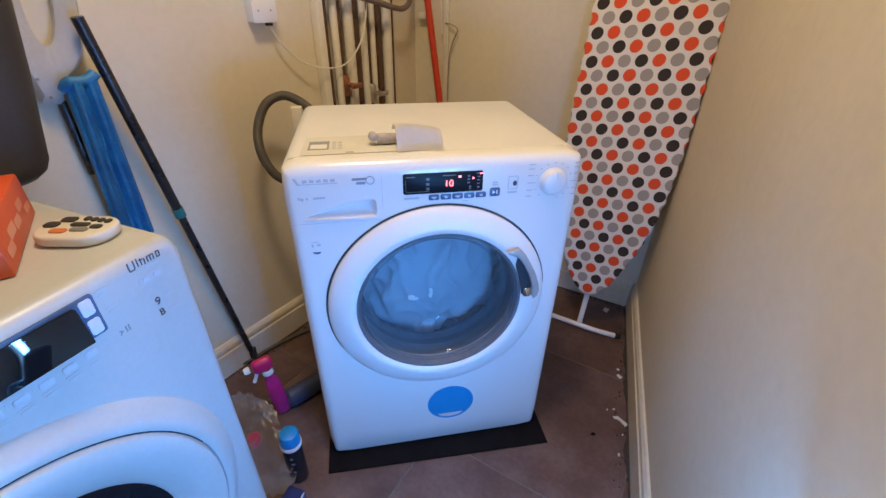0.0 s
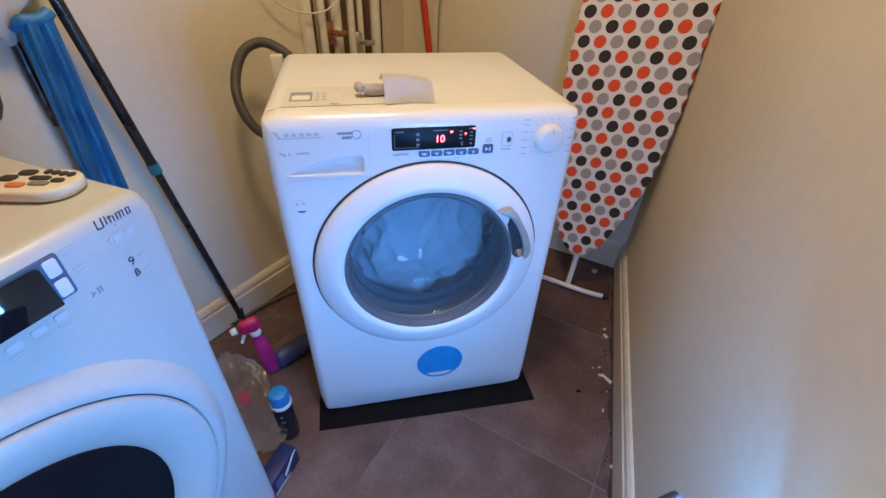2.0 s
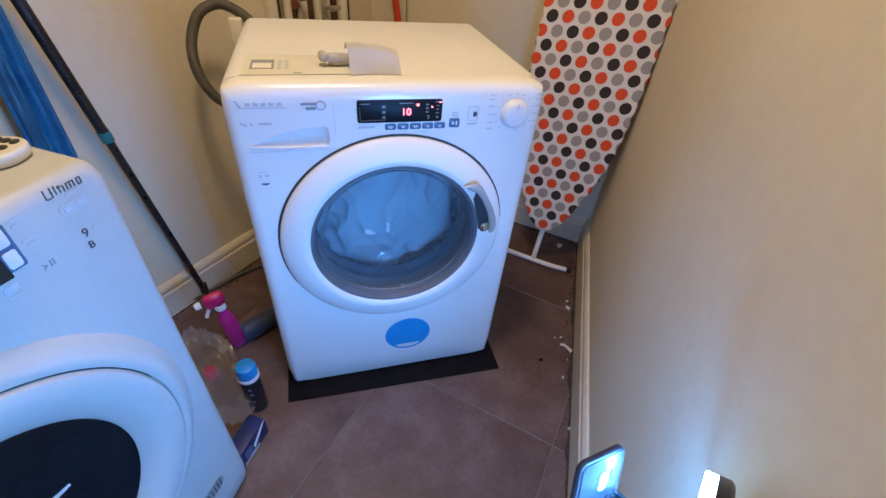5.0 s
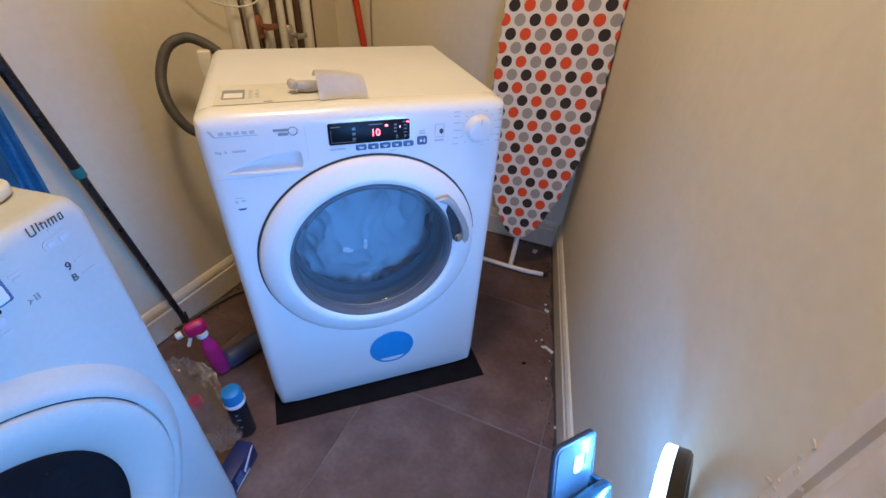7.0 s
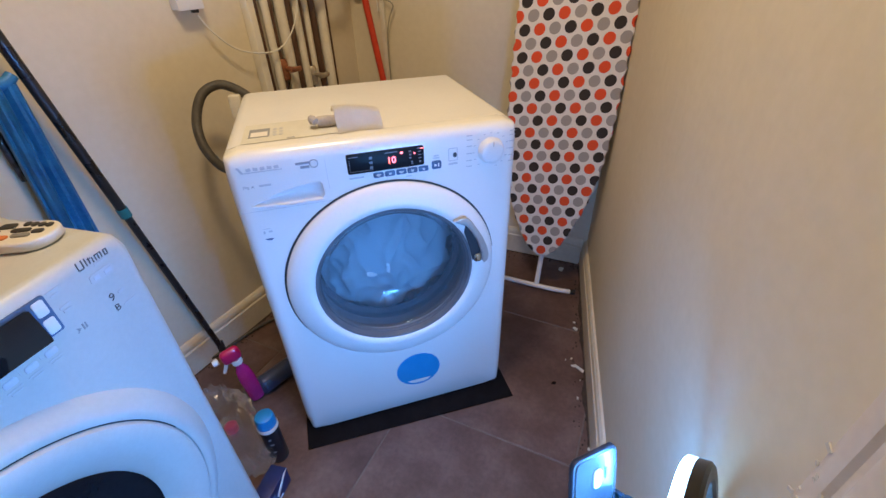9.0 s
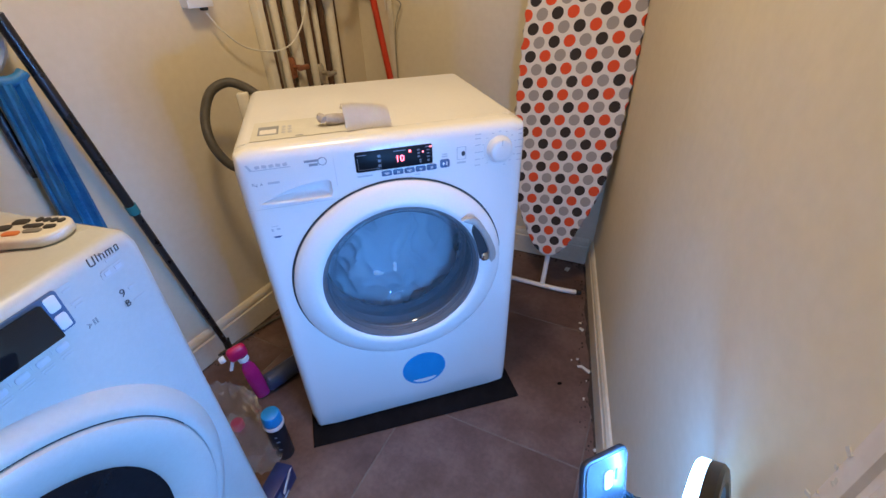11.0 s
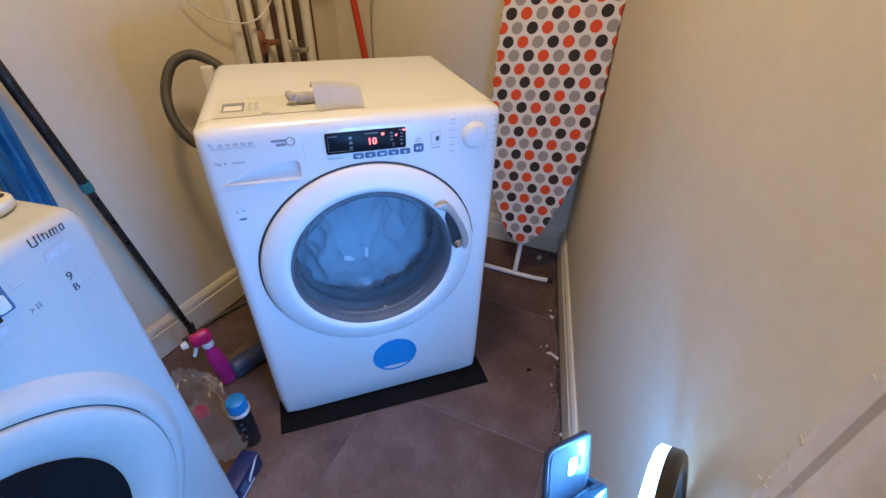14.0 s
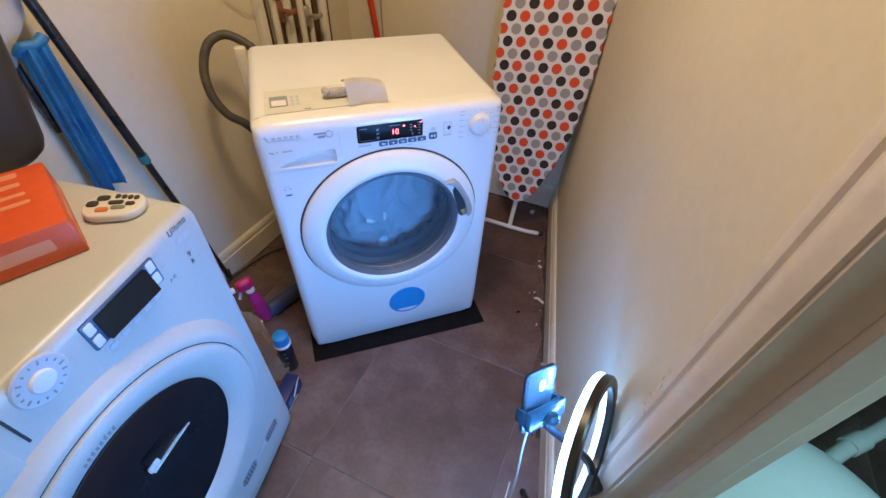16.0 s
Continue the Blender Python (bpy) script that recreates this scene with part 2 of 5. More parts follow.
def dotted_cloth():
    """White cotton printed with staggered red, black and grey dots."""
    mat, tree, bsdf = nodes_of("dotted_cotton", 0.85)
    v = coords(tree)
    sep = tree.nodes.new("ShaderNodeSeparateXYZ")
    wob = tree.nodes.new("ShaderNodeTexNoise")
    wob.inputs["Scale"].default_value = 9.0
    tree.links.new(v, wob.inputs["Vector"])
    tree.links.new(v, sep.inputs[0])

    def math_node(op, a, b=None, c=None):
        n = tree.nodes.new("ShaderNodeMath")
        n.operation = op
        for i, x in enumerate((a, b, c)):
            if x is None:
                continue
            if isinstance(x, (int, float)):
                n.inputs[i].default_value = x
            else:
                tree.links.new(x, n.inputs[i])
        return n.outputs[0]

    A, B, R = 0.0480, 0.0406, 0.0180
    x0, z0 = -0.0134, 0.7978
    # the cover is pulled a little askew over the board
    low = math_node("SUBTRACT", 0.80, sep.outputs["Z"])
    pull = math_node("MULTIPLY", low, math_node("ADD", 0.0133, math_node("MULTIPLY", low, 0.0437)))
    across = math_node("SUBTRACT", sep.outputs["X"], pull)
    up = math_node("SUBTRACT", sep.outputs["Z"], math_node("MULTIPLY", sep.outputs["X"], 0.1006))
    white = tree.nodes.new("ShaderNodeRGB")
    white.outputs[0].default_value = (0.72, 0.68, 0.64, 1)
    current = white.outputs[0]
    for n, colour in enumerate(((0.030, 0.022, 0.020), (0.70, 0.075, 0.020), (0.33, 0.30, 0.285))):
        near = None
        for half in (0, 1):
            u = math_node("DIVIDE", math_node("SUBTRACT", across, x0 + n * A + half * 1.5 * A), 3 * A)
            w = math_node("DIVIDE", math_node("SUBTRACT", up, z0 + half * B), 2 * B)
            du = math_node("MULTIPLY", math_node("SUBTRACT", math_node("FRACT", math_node("ADD", u, 100.5)), 0.5), 3 * A)
            dw = math_node("MULTIPLY", math_node("SUBTRACT", math_node("FRACT", math_node("ADD", w, 100.5)), 0.5), 2 * B)
            d = math_node("SQRT", math_node("ADD", math_node("MULTIPLY", du, du), math_node("MULTIPLY", dw, dw)))
            near = d if near is None else math_node("MINIMUM", near, d)
        edge = math_node("ADD", R - 0.0006, math_node("MULTIPLY", wob.outputs["Fac"], 0.0012))
        mask = math_node("LESS_THAN", near, edge)
        mix = tree.nodes.new("ShaderNodeMixRGB")
        mix.inputs[2].default_value = (*colour, 1)
        tree.links.new(mask, mix.inputs[0])
        tree.links.new(current, mix.inputs[1])
        current = mix.outputs[0]
    tree.links.new(current, bsdf.inputs["Base Color"])
    weave = noise_node(tree, 600.0, 2.0, 0.5, v)
    bump(tree, bsdf, weave, 0.25, 0.0006)
    return mat


M["dots"] = dotted_cloth()
M["ring_glow"] = glowing("ring_diffuser", (0.092, 0.368, 1.0), RING)
M["ring_side"] = glowing("ring_diffuser_side", (0.30, 0.60, 1.0), 8.0)
M["ring_inner"] = glowing("ring_diffuser_inner", (0.25, 0.55, 1.0), 8.0)


# ---- shape helpers ----
def merge(bm, other):
    me = bpy.data.meshes.new("tmp")
    other.to_mesh(me)
    other.free()
    bm.from_mesh(me)
    bpy.data.meshes.remove(me)
    return bm


def rbox(lo, hi, r=0.003, seg=2, m=None, bm=None):
    """A box with rounded edges from corner lo to corner hi."""
    b = bmesh.new()
    bmesh.ops.create_cube(b, size=1.0)
    size = [h - l for l, h in zip(lo, hi)]
    mid = [(h + l) / 2 for l, h in zip(lo, hi)]
    bmesh.ops.transform(b, matrix=Matrix.Translation(mid) @ Matrix.Diagonal((*size, 1)), verts=b.verts)
    if r > 0:
        bmesh.ops.bevel(b, geom=list(b.edges), offset=min(r, min(size) * 0.49), segments=seg, profile=0.5, affect="EDGES")
    if m is not None:
        bmesh.ops.transform(b, matrix=m, verts=b.verts)
    return merge(bm, b) if bm else b


def lathe(profile, n=48, m=None, bm=None, start=0.0, sweep=360.0):
    """Turns a profile of (radius, height) round local z."""
    b = bmesh.new()
    full = sweep >= 359.9
    cols = n if full else n + 1
    rings = []
    for r, z in profile:
        if r < 1e-6:
            rings.append([b.verts.new((0, 0, z))])
        else:
            rings.append([b.verts.new((r * math.cos(radians(start + sweep * k / n)), r * math.sin(radians(start + sweep * k / n)), z)) for k in range(cols)])
    for p, q in zip(rings, rings[1:]):
        for k in range(n):
            k2 = (k + 1) % cols
            if len(p) == 1 and len(q) == 1:
                continue
            if len(p) == 1:
                b.faces.new((p[0], q[k2], q[k]))
            elif len(q) == 1:
                b.faces.new((p[k], p[k2], q[0]))
            else:
                b.faces.new((p[k], p[k2], q[k2], q[k]))
    bmesh.ops.recalc_face_normals(b, faces=b.faces)
    if m is not None:
        bmesh.ops.transform(b, matrix=m, verts=b.verts)
    return merge(bm, b) if bm else b


def smooth_path(pts, steps=8):
    """A Catmull-Rom line through the points."""
    p = [Vector(q) for q in pts]
    p = [2 * p[0] - p[1], *p, 2 * p[-1] - p[-2]]
    out = []
    for a, b, c, d in zip(p, p[1:], p[2:], p[3:]):
        for k in range(steps):
            t = k / steps
            out.append(0.5 * ((2 * b) + (c - a) * t + (2 * a - 5 * b + 4 * c - d) * t * t + (3 * b - a - 3 * c + d) * t ** 3))
    out.append(p[-2])
    return out


def tube(pts, r, n=10, bm=None, radii=None):
    """A round tube along points, with closed ends."""
    b = bmesh.new()
    pts = [Vector(p) for p in pts]
    ring, prev = [], None
    for i, p in enumerate(pts):
        way = (pts[min(i + 1, len(pts) - 1)] - pts[max(i - 1, 0)]).normalized()
        if prev is None:
            side = way.orthogonal().normalized()
        else:
            side = (prev - way * prev.dot(way)).normalized()
        prev = side
        other = way.cross(side)
        rr = radii[i] if radii else r
        ring.append([b.verts.new(p + rr * (math.cos(2 * math.pi * k / n) * side + math.sin(2 * math.pi * k / n) * other)) for k in range(n)])
    for p, q in zip(ring, ring[1:]):
        for k in range(n):
            b.faces.new((p[k], p[(k + 1) % n], q[(k + 1) % n], q[k]))
    b.faces.new(ring[0][::-1])
    b.faces.new(ring[-1])
    bmesh.ops.recalc_face_normals(b, faces=b.faces)
    return merge(bm, b) if bm else b


def slab(outline, depth, m=None, r=0.0, seg=2, bm=None):
    """A flat piece of an outline in local x, z, from y = 0 to y = depth."""
    b = bmesh.new()
    front = [b.verts.new((x, 0, z)) for x, z in outline]
    back = [b.verts.new((x, depth, z)) for x, z in outline]
    f1, f2 = b.faces.new(front), b.faces.new(back[::-1])
    n = len(outline)
    for k in range(n):
        b.faces.new((front[k], back[k], back[(k + 1) % n], front[(k + 1) % n]))
    bmesh.ops.recalc_face_normals(b, faces=b.faces)
    if r > 0:
        bmesh.ops.bevel(b, geom=list(f1.edges) + list(f2.edges), offset=r, segments=seg, profile=0.5, affect="EDGES")
    if m is not None:
        bmesh.ops.transform(b, matrix=m, verts=b.verts)
    return merge(bm, b) if bm else b


def rounded(w, h, r, n=6, cx=0.0, cz=0.0):
    """Outline of a rounded rectangle."""
    out = []
    for sx, sz, a0 in ((1, 1, 0), (-1, 1, 90), (-1, -1, 180), (1, -1, 270)):
        for k in range(n + 1):
            a = radians(a0 + 90 * k / n)
            out.append((cx + sx * (w / 2 - r) + r * math.cos(a), cz + sz * (h / 2 - r) + r * math.sin(a)))
    return out


def oval(rx, rz, cx=0.0, cz=0.0, n=32):
    return [(cx + rx * math.cos(2 * math.pi * k / n), cz + rz * math.sin(2 * math.pi * k / n)) for k in range(n)]


def finish(ob, mat, smooth=True):
    me = ob.data
    me.materials.append(mat)
    if smooth:
        me.shade_smooth()
        me.set_sharp_from_angle(angle=radians(38))
    return ob


def part(name, bm, mat, parent=None, label="", smooth=True, m=None):
    """Links a bmesh as one mesh object under a thing or part."""
    me = bpy.data.meshes.new(name)
    bm.to_mesh(me)
    bm.free()
    ob = finish(new(name, me), mat, smooth)
    if parent is not None:
        ob.parent = parent
    if m is not None:
        ob.matrix_basis = m
    if label:
        tagged(ob, label)
    return ob


def thing(name, m, label, category, group="", kind=""):
    ob = new(name)
    ob.empty_display_size = 0.1
    ob.matrix_basis = m
    return tagged(ob, label, category, group, kind)


def solid(name, bm, mat, label, category, m=None, group="", kind="", smooth=True):
    return tagged(part(name, bm, mat, None, "", smooth, m), label, category, group, kind)


def words(name, text, size, mat, parent, m, label=""):
    cu = bpy.data.curves.new(name, "FONT")
    cu.body, cu.size, cu.extrude = text, size, 0.0002
    cu.align_x = "CENTER"
    cu.materials.append(mat)
    ob = new(name, cu)
    ob.parent = parent
    ob.matrix_basis = m
    if label:
        tagged(ob, label)
    return ob


FACING = pose(0, 0, 0, 90)  # turns local z to -y, for round things on a front


# ---- the room ----
def line(p, deg):
    return Vector(p), Vector((math.cos(radians(deg)), math.sin(radians(deg))))


def cross(a, b):
    (p, d), (q, e) = a, b
    t = ((q - p).x * e.y - (q - p).y * e.x) / (d.x * e.y - d.y * e.x)
    return p + t * d


RIGHT = line((0.627, -0.0045), 60)
LEFT = line((-0.442, 0.595), 46)
BACK = line((0.795, 0.572), -40)
NEAR = line((-1.45, -0.46), -42)
DOOR_U0, DOOR_U1, DOOR_H, THICK = -0.905, -1.70, 2.03, 0.12
c_left_back, c_back_right = cross(LEFT, BACK), cross(BACK, RIGHT)
c_left_near, c_near_right = cross(LEFT, NEAR), cross(NEAR, RIGHT)


def wall(name, base, a, b, out, z0=0.0, z1=CEILING, label="", thick=THICK, mat="wall", parent=None):
    """A wall from a to b along a line; out is +1 where the line's left is outside the room."""
    p, d = base
    deg = math.degrees(math.atan2(d.y, d.x))
    lo, hi = sorted((a, b))
    y0, y1 = (0, thick) if out > 0 else (-thick, 0)
    bm = rbox((lo, y0, z0), (hi, y1, z1), 0.0)
    return solid(name, bm, M[mat], label, "wall", pose(p.x, p.y, 0, 0, 0, deg), kind="structure", smooth=False)


def along(base, p):
    return (p - base[0]).dot(base[1])


wall("wall_left", LEFT, along(LEFT, c_left_near) - THICK, along(LEFT, c_left_back) + THICK, 1, label="cream painted wall behind the two machines")
wall("wall_back", BACK, along(BACK, c_left_back), along(BACK, c_back_right) + 0.3, 1, label="cream painted back wall behind the ironing board")
wall("wall_right_1", RIGHT, DOOR_U0, along(RIGHT, c_back_right) + 0.0, -1, label="plain cream painted wall beside the doorway")
wall("wall_right_2", RIGHT, -2.90, DOOR_U1, -1, label="cream painted wall past the doorway")
wall("wall_right_3", RIGHT, DOOR_U1, DOOR_U0, -1, DOOR_H, CEILING, label="cream painted wall over the doorway")
wall("wall_near", NEAR, along(NEAR, c_left_near), along(NEAR, c_near_right), -1, label="plain cream wall at the near end")

solid("ceiling", rbox((-3.2, -3.6, CEILING), (3.2, 2.0, CEILING + 0.1), 0), M["ceiling"], "plain off-white painted ceiling", "ceiling", kind="structure", smooth=False)
lampshade = thing("ceiling_lamp", pose(LAMP[0], LAMP[1], CEILING), "round ceiling lamp with a warm bulb", "lamp")
part("base_plate", lathe([(0, 0), (0.06, 0), (0.06, -0.02), (0.02, -0.03), (0.02, -0.10), (0, -0.10)], 24), M["white_plastic"], lampshade)
part("shade", lathe([(0.17, -0.15), (0.14, -0.11), (0.03, -0.09)], 32), M["white_plastic"], lampshade)


def skirting(name, base, a, b, side, label):
    """Moulded skirting board with a shaped top, on the room's side of a wall."""
    p, d = base
    deg = math.degrees(math.atan2(d.y, d.x))
    s = -1 if side > 0 else 1
    prof = [(0, 0), (0.016, 0), (0.016, 0.088), (0.012, 0.092), (0.012, 0.098), (0.014, 0.101), (0.012, 0.112), (0.006, 0.121), (0, 0.124)]
    bm = bmesh.new()
    ends = []
    for u in (a, b):
        ends.append([bm.verts.new((u, s * t, z)) for t, z in prof])
    n = len(prof)
    for k in range(n):
        bm.faces.new((ends[0][k], ends[0][(k + 1) % n], ends[1][(k + 1) % n], ends[1][k]))
    bm.faces.new(ends[0])
    bm.faces.new(ends[1][::-1])
    bmesh.ops.recalc_face_normals(bm, faces=bm.faces)
    return solid(name, bm, M["trim"], label, "skirting board", pose(p.x, p.y, 0, 0, 0, deg), kind="structure", smooth=False)


skirting("baseboard_right", RIGHT, -0.835, along(RIGHT, c_back_right) - 0.002, -1, "moulded cream skirting board, scuffed at the floor")
skirting("baseboard_left", LEFT, along(LEFT, c_left_near) + 0.02, along(LEFT, c_left_back) - 0.018, 1, "moulded cream skirting board, dusty")
skirting("baseboard_back", BACK, along(BACK, c_left_back) + 0.001, along(BACK, c_back_right) - 0.018, 1, "moulded cream skirting board in shade")


# doorway in the right-hand wall
def door_frame():
    p, d = RIGHT
    m = pose(p.x, p.y, 0, 0, 0, 60)
    root = tagged(thing("door_1", m, "open doorway with a dusty moulded cream frame", "door frame", kind="structure"))
    prof = [(0, 0), (0.001, 0.006), (0.005, 0.0105), (0.014, 0.0125), (0.021, 0.0115), (0.024, 0.0070), (0.030, 0.0070), (0.034, 0.0125), (0.042, 0.0160), (0.052, 0.0165), (0.060, 0.0130), (0.068, 0.0110), (0.068, 0)]
    for name, u0, way in (("architrave", -0.836, -1), ("architrave", -1.77, 1)):
        bm = bmesh.new()
        ends = [[bm.verts.new((u0 + way * w, t, z)) for w, t in prof] for z in (0, DOOR_H + 0.06)]
        n = len(prof)
        for k in range(n):
            bm.faces.new((ends[0][k], ends[0][(k + 1) % n], ends[1][(k + 1) % n], ends[1][k]))
        bm.faces.new(ends[0])
        bm.faces.new(ends[1][::-1])
        bmesh.ops.recalc_face_normals(bm, faces=bm.faces)
        part(name, bm, M["frame"], root)
    part("lining", rbox((DOOR_U0 - 0.004, -THICK, 0), (DOOR_U0 + 0.001, 0.006, DOOR_H), 0.001), M["frame"], root, smooth=False)
    part("lining", rbox((DOOR_U1 - 0.001, -THICK, 0), (DOOR_U1 + 0.02, 0.006, DOOR_H), 0.002), M["frame"], root, smooth=False)
    part("head_lining", rbox((DOOR_U1 + 0.02, -THICK, DOOR_H - 0.02), (DOOR_U0 - 0.006, 0.006, DOOR_H), 0.002), M["frame"], root, smooth=False)
    chips = bmesh.new()
    rng = random.Random(5)
    for _ in range(14):
        u, z, w = -0.838 - abs(rng.gauss(0, 0.014)), rng.gauss(0.80, 0.05), rng.uniform(0.0012, 0.0035)
        rbox((-w, 0, -w * 0.6), (w, 0.0012, w * 0.6), 0, 1, pose(u, 0.0115, z, 0, rng.uniform(0, 180), 0), chips)
    tagged(part("paint_chips", chips, M["litter"], root, "pale flakes of chipped paint"), kind="stuff")
    part("door_stop", rbox((DOOR_U0 - 0.016, -0.085, 0), (DOOR_U0 - 0.004, -0.045, DOOR_H - 0.02), 0.002), M["frame"], root, smooth=False)
    return root


door_frame()


# ---- the washing machine ----
def rect_ray(a, w, z0, z1, zc, r):
    """Where a ray at angle a from (0, zc) leaves a rounded rectangle."""
    c, s = math.cos(a), math.sin(a)
    lo, hi = 0.0, 2.0
    for _ in range(40):
        t = (lo + hi) / 2
        x, z = abs(t * c), zc + t * s
        dx = x - (w / 2 - r)
        dz = max(z - (z1 - r), (z0 + r) - z)
        if dx > 0 and dz > 0:
            inside = math.hypot(dx, dz) < r
        else:
            inside = dx < r and dz < r
        lo, hi = (t, hi) if inside else (lo, t)
    return lo * c, zc + lo * s


def machine_front(w, z0, z1, zc, hole, corner, edge, bow=0.0, depth=0.06):
    """A machine's front sheet with a round door opening, rounded rim and a slight bow."""
    angles = sorted({round(radians(3.75 * k), 6) for k in range(96)} | {round(math.atan2(sz - zc, sx) % (2 * math.pi), 6) for sx in (-w / 2 + corner * 0.3, w / 2 - corner * 0.3) for sz in (z0 + corner * 0.3, z1 - corner * 0.3)})
    bm = bmesh.new()
    rows = []

    def bowed(x, z):
        return -bow * max(0.0, 1 - (2 * x / w) ** 2)

    row = [bm.verts.new((hole * math.cos(a), 0.03, zc + hole * math.sin(a))) for a in angles]
    rows.append(row)
    for t in (0.0, 0.25, 0.5, 0.75, 1.0):
        row = []
        for a in angles:
            ox, oz = rect_ray(a, w - 2 * edge, z0 + edge * 0.3, z1 - edge, zc, max(0.004, corner - edge))
            ix, iz = hole * math.cos(a), zc + hole * math.sin(a)
            x, z = ix + (ox - ix) * t, iz + (oz - iz) * t
            row.append(bm.verts.new((x, bowed(x, z), z)))
        rows.append(row)
    for k in range(1, 6):
        q = radians(90 * k / 5)
        row = []
        for a in angles:
            x, z = rect_ray(a, w - 2 * edge * (1 - math.sin(q)), z0 + 0.3 * edge * (1 - math.sin(q)), z1 - edge * (1 - math.sin(q)), zc, max(0.004, corner - edge * (1 - math.sin(q))))
            row.append(bm.verts.new((x, bowed(x, z) + edge * (1 - math.cos(q)), z)))
        rows.append(row)
    row = []
    for a in angles:
        x, z = rect_ray(a, w, z0, z1, zc, corner)
        row.append(bm.verts.new((x, depth, z)))
    rows.append(row)
    n = len(angles)
    for p, q in zip(rows, rows[1:]):
        for k in range(n):
            bm.faces.new((p[k], p[(k + 1) % n], q[(k + 1) % n], q[k]))
    bmesh.ops.recalc_face_normals(bm, faces=bm.faces)
    return bm


def open_front(bm):
    """Takes the front face off a cabinet box."""
    low = min(v.co.y for v in bm.verts)
    bmesh.ops.delete(bm, geom=[f for f in bm.faces if f.calc_center_median().y < low + 0.0005], context="FACES")
    return bm


def cut_out(bm, outline):
    """Takes a convex outline out of a flat front."""
    for (x0, z0), (x1, z1) in zip(outline, outline[1:] + outline[:1]):
        near = [f for f in bm.faces if f.calc_center_median().x < 0.02 and f.calc_center_median().z > 0.66 and abs(f.normal.y) > 0.99]
        geom = list({e for f in near for e in (*f.edges, *f.verts, f)})
        bmesh.ops.bisect_plane(bm, geom=geom, plane_co=(x0, 0, z0), plane_no=(z1 - z0, 0, x0 - x1), dist=1e-6)
    gone = []
    for f in bm.faces:
        c = f.calc_center_median()
        side = [(x1 - x0) * (c.z - z0) - (z1 - z0) * (c.x - x0) for (x0, z0), (x1, z1) in zip(outline, outline[1:] + outline[:1])]
        if abs(c.y) < 0.002 and all(v > 0 for v in side):
            gone.append(f)
    bmesh.ops.delete(bm, geom=gone, context="FACES")
    return bm


def hollow(outline, centre, rings):
    """A smooth hollow behind an outline; rings are (share of the outline, depth)."""
    bm = bmesh.new()
    pts = []
    for (x0, z0), (x1, z1) in zip(outline, outline[1:] + outline[:1]):
        k = max(1, int(math.hypot(x1 - x0, z1 - z0) / 0.006))
        pts += [(x0 + (x1 - x0) * j / k, z0 + (z1 - z0) * j / k) for j in range(k)]
    rows = [[bm.verts.new((centre[0] + (x - centre[0]) * f, y, centre[1] + (z - centre[1]) * f)) for x, z in pts] for f, y in rings]
    n = len(pts)
    for p, q in zip(rows, rows[1:]):
        for k in range(n):
            bm.faces.new((p[k], p[(k + 1) % n], q[(k + 1) % n], q[k]))
    bm.faces.new(rows[-1])
    bmesh.ops.recalc_face_normals(bm, faces=bm.faces)
    if rows[0][0].link_faces[0].normal.y > 0:
        bmesh.ops.reverse_faces(bm, faces=bm.faces)
    return bm


def bar(x, z, w, h, y=-0.0008, deg=0.0):
    """A small flat printed bar on a front."""
    return slab([(-w / 2, -h / 2), (w / 2, -h / 2), (w / 2, h / 2), (-w / 2, h / 2)], 0.0006, pose(x, y, z, 0, deg, 0))


def laundry(zc):
    """A heap of crumpled cloth behind a door glass."""
    bm = bmesh.new()
    bmesh.ops.create_icosphere(bm, subdivisions=6, radius=1.0)
    for v in bm.verts:
        p = v.co.copy()
        n1 = noise.noise(p * 1.3 + Vector((3, 1, 7)))
        fold = 1 - abs(noise.noise(p * 1.9 + Vector((9, 2, 4))))
        fold2 = 1 - abs(noise.noise(Vector((p.x * 3.4 + p.z, p.y * 2.0, p.z * 2.6 - p.x)) + Vector((1, 8, 2))))
        k = 0.78 + 0.10 * n1 + 0.16 * fold ** 4 + 0.09 * fold2 ** 4
        v.co = Vector((p.x * 0.226, p.y * 0.135, p.z * 0.236)) * k
    return bm


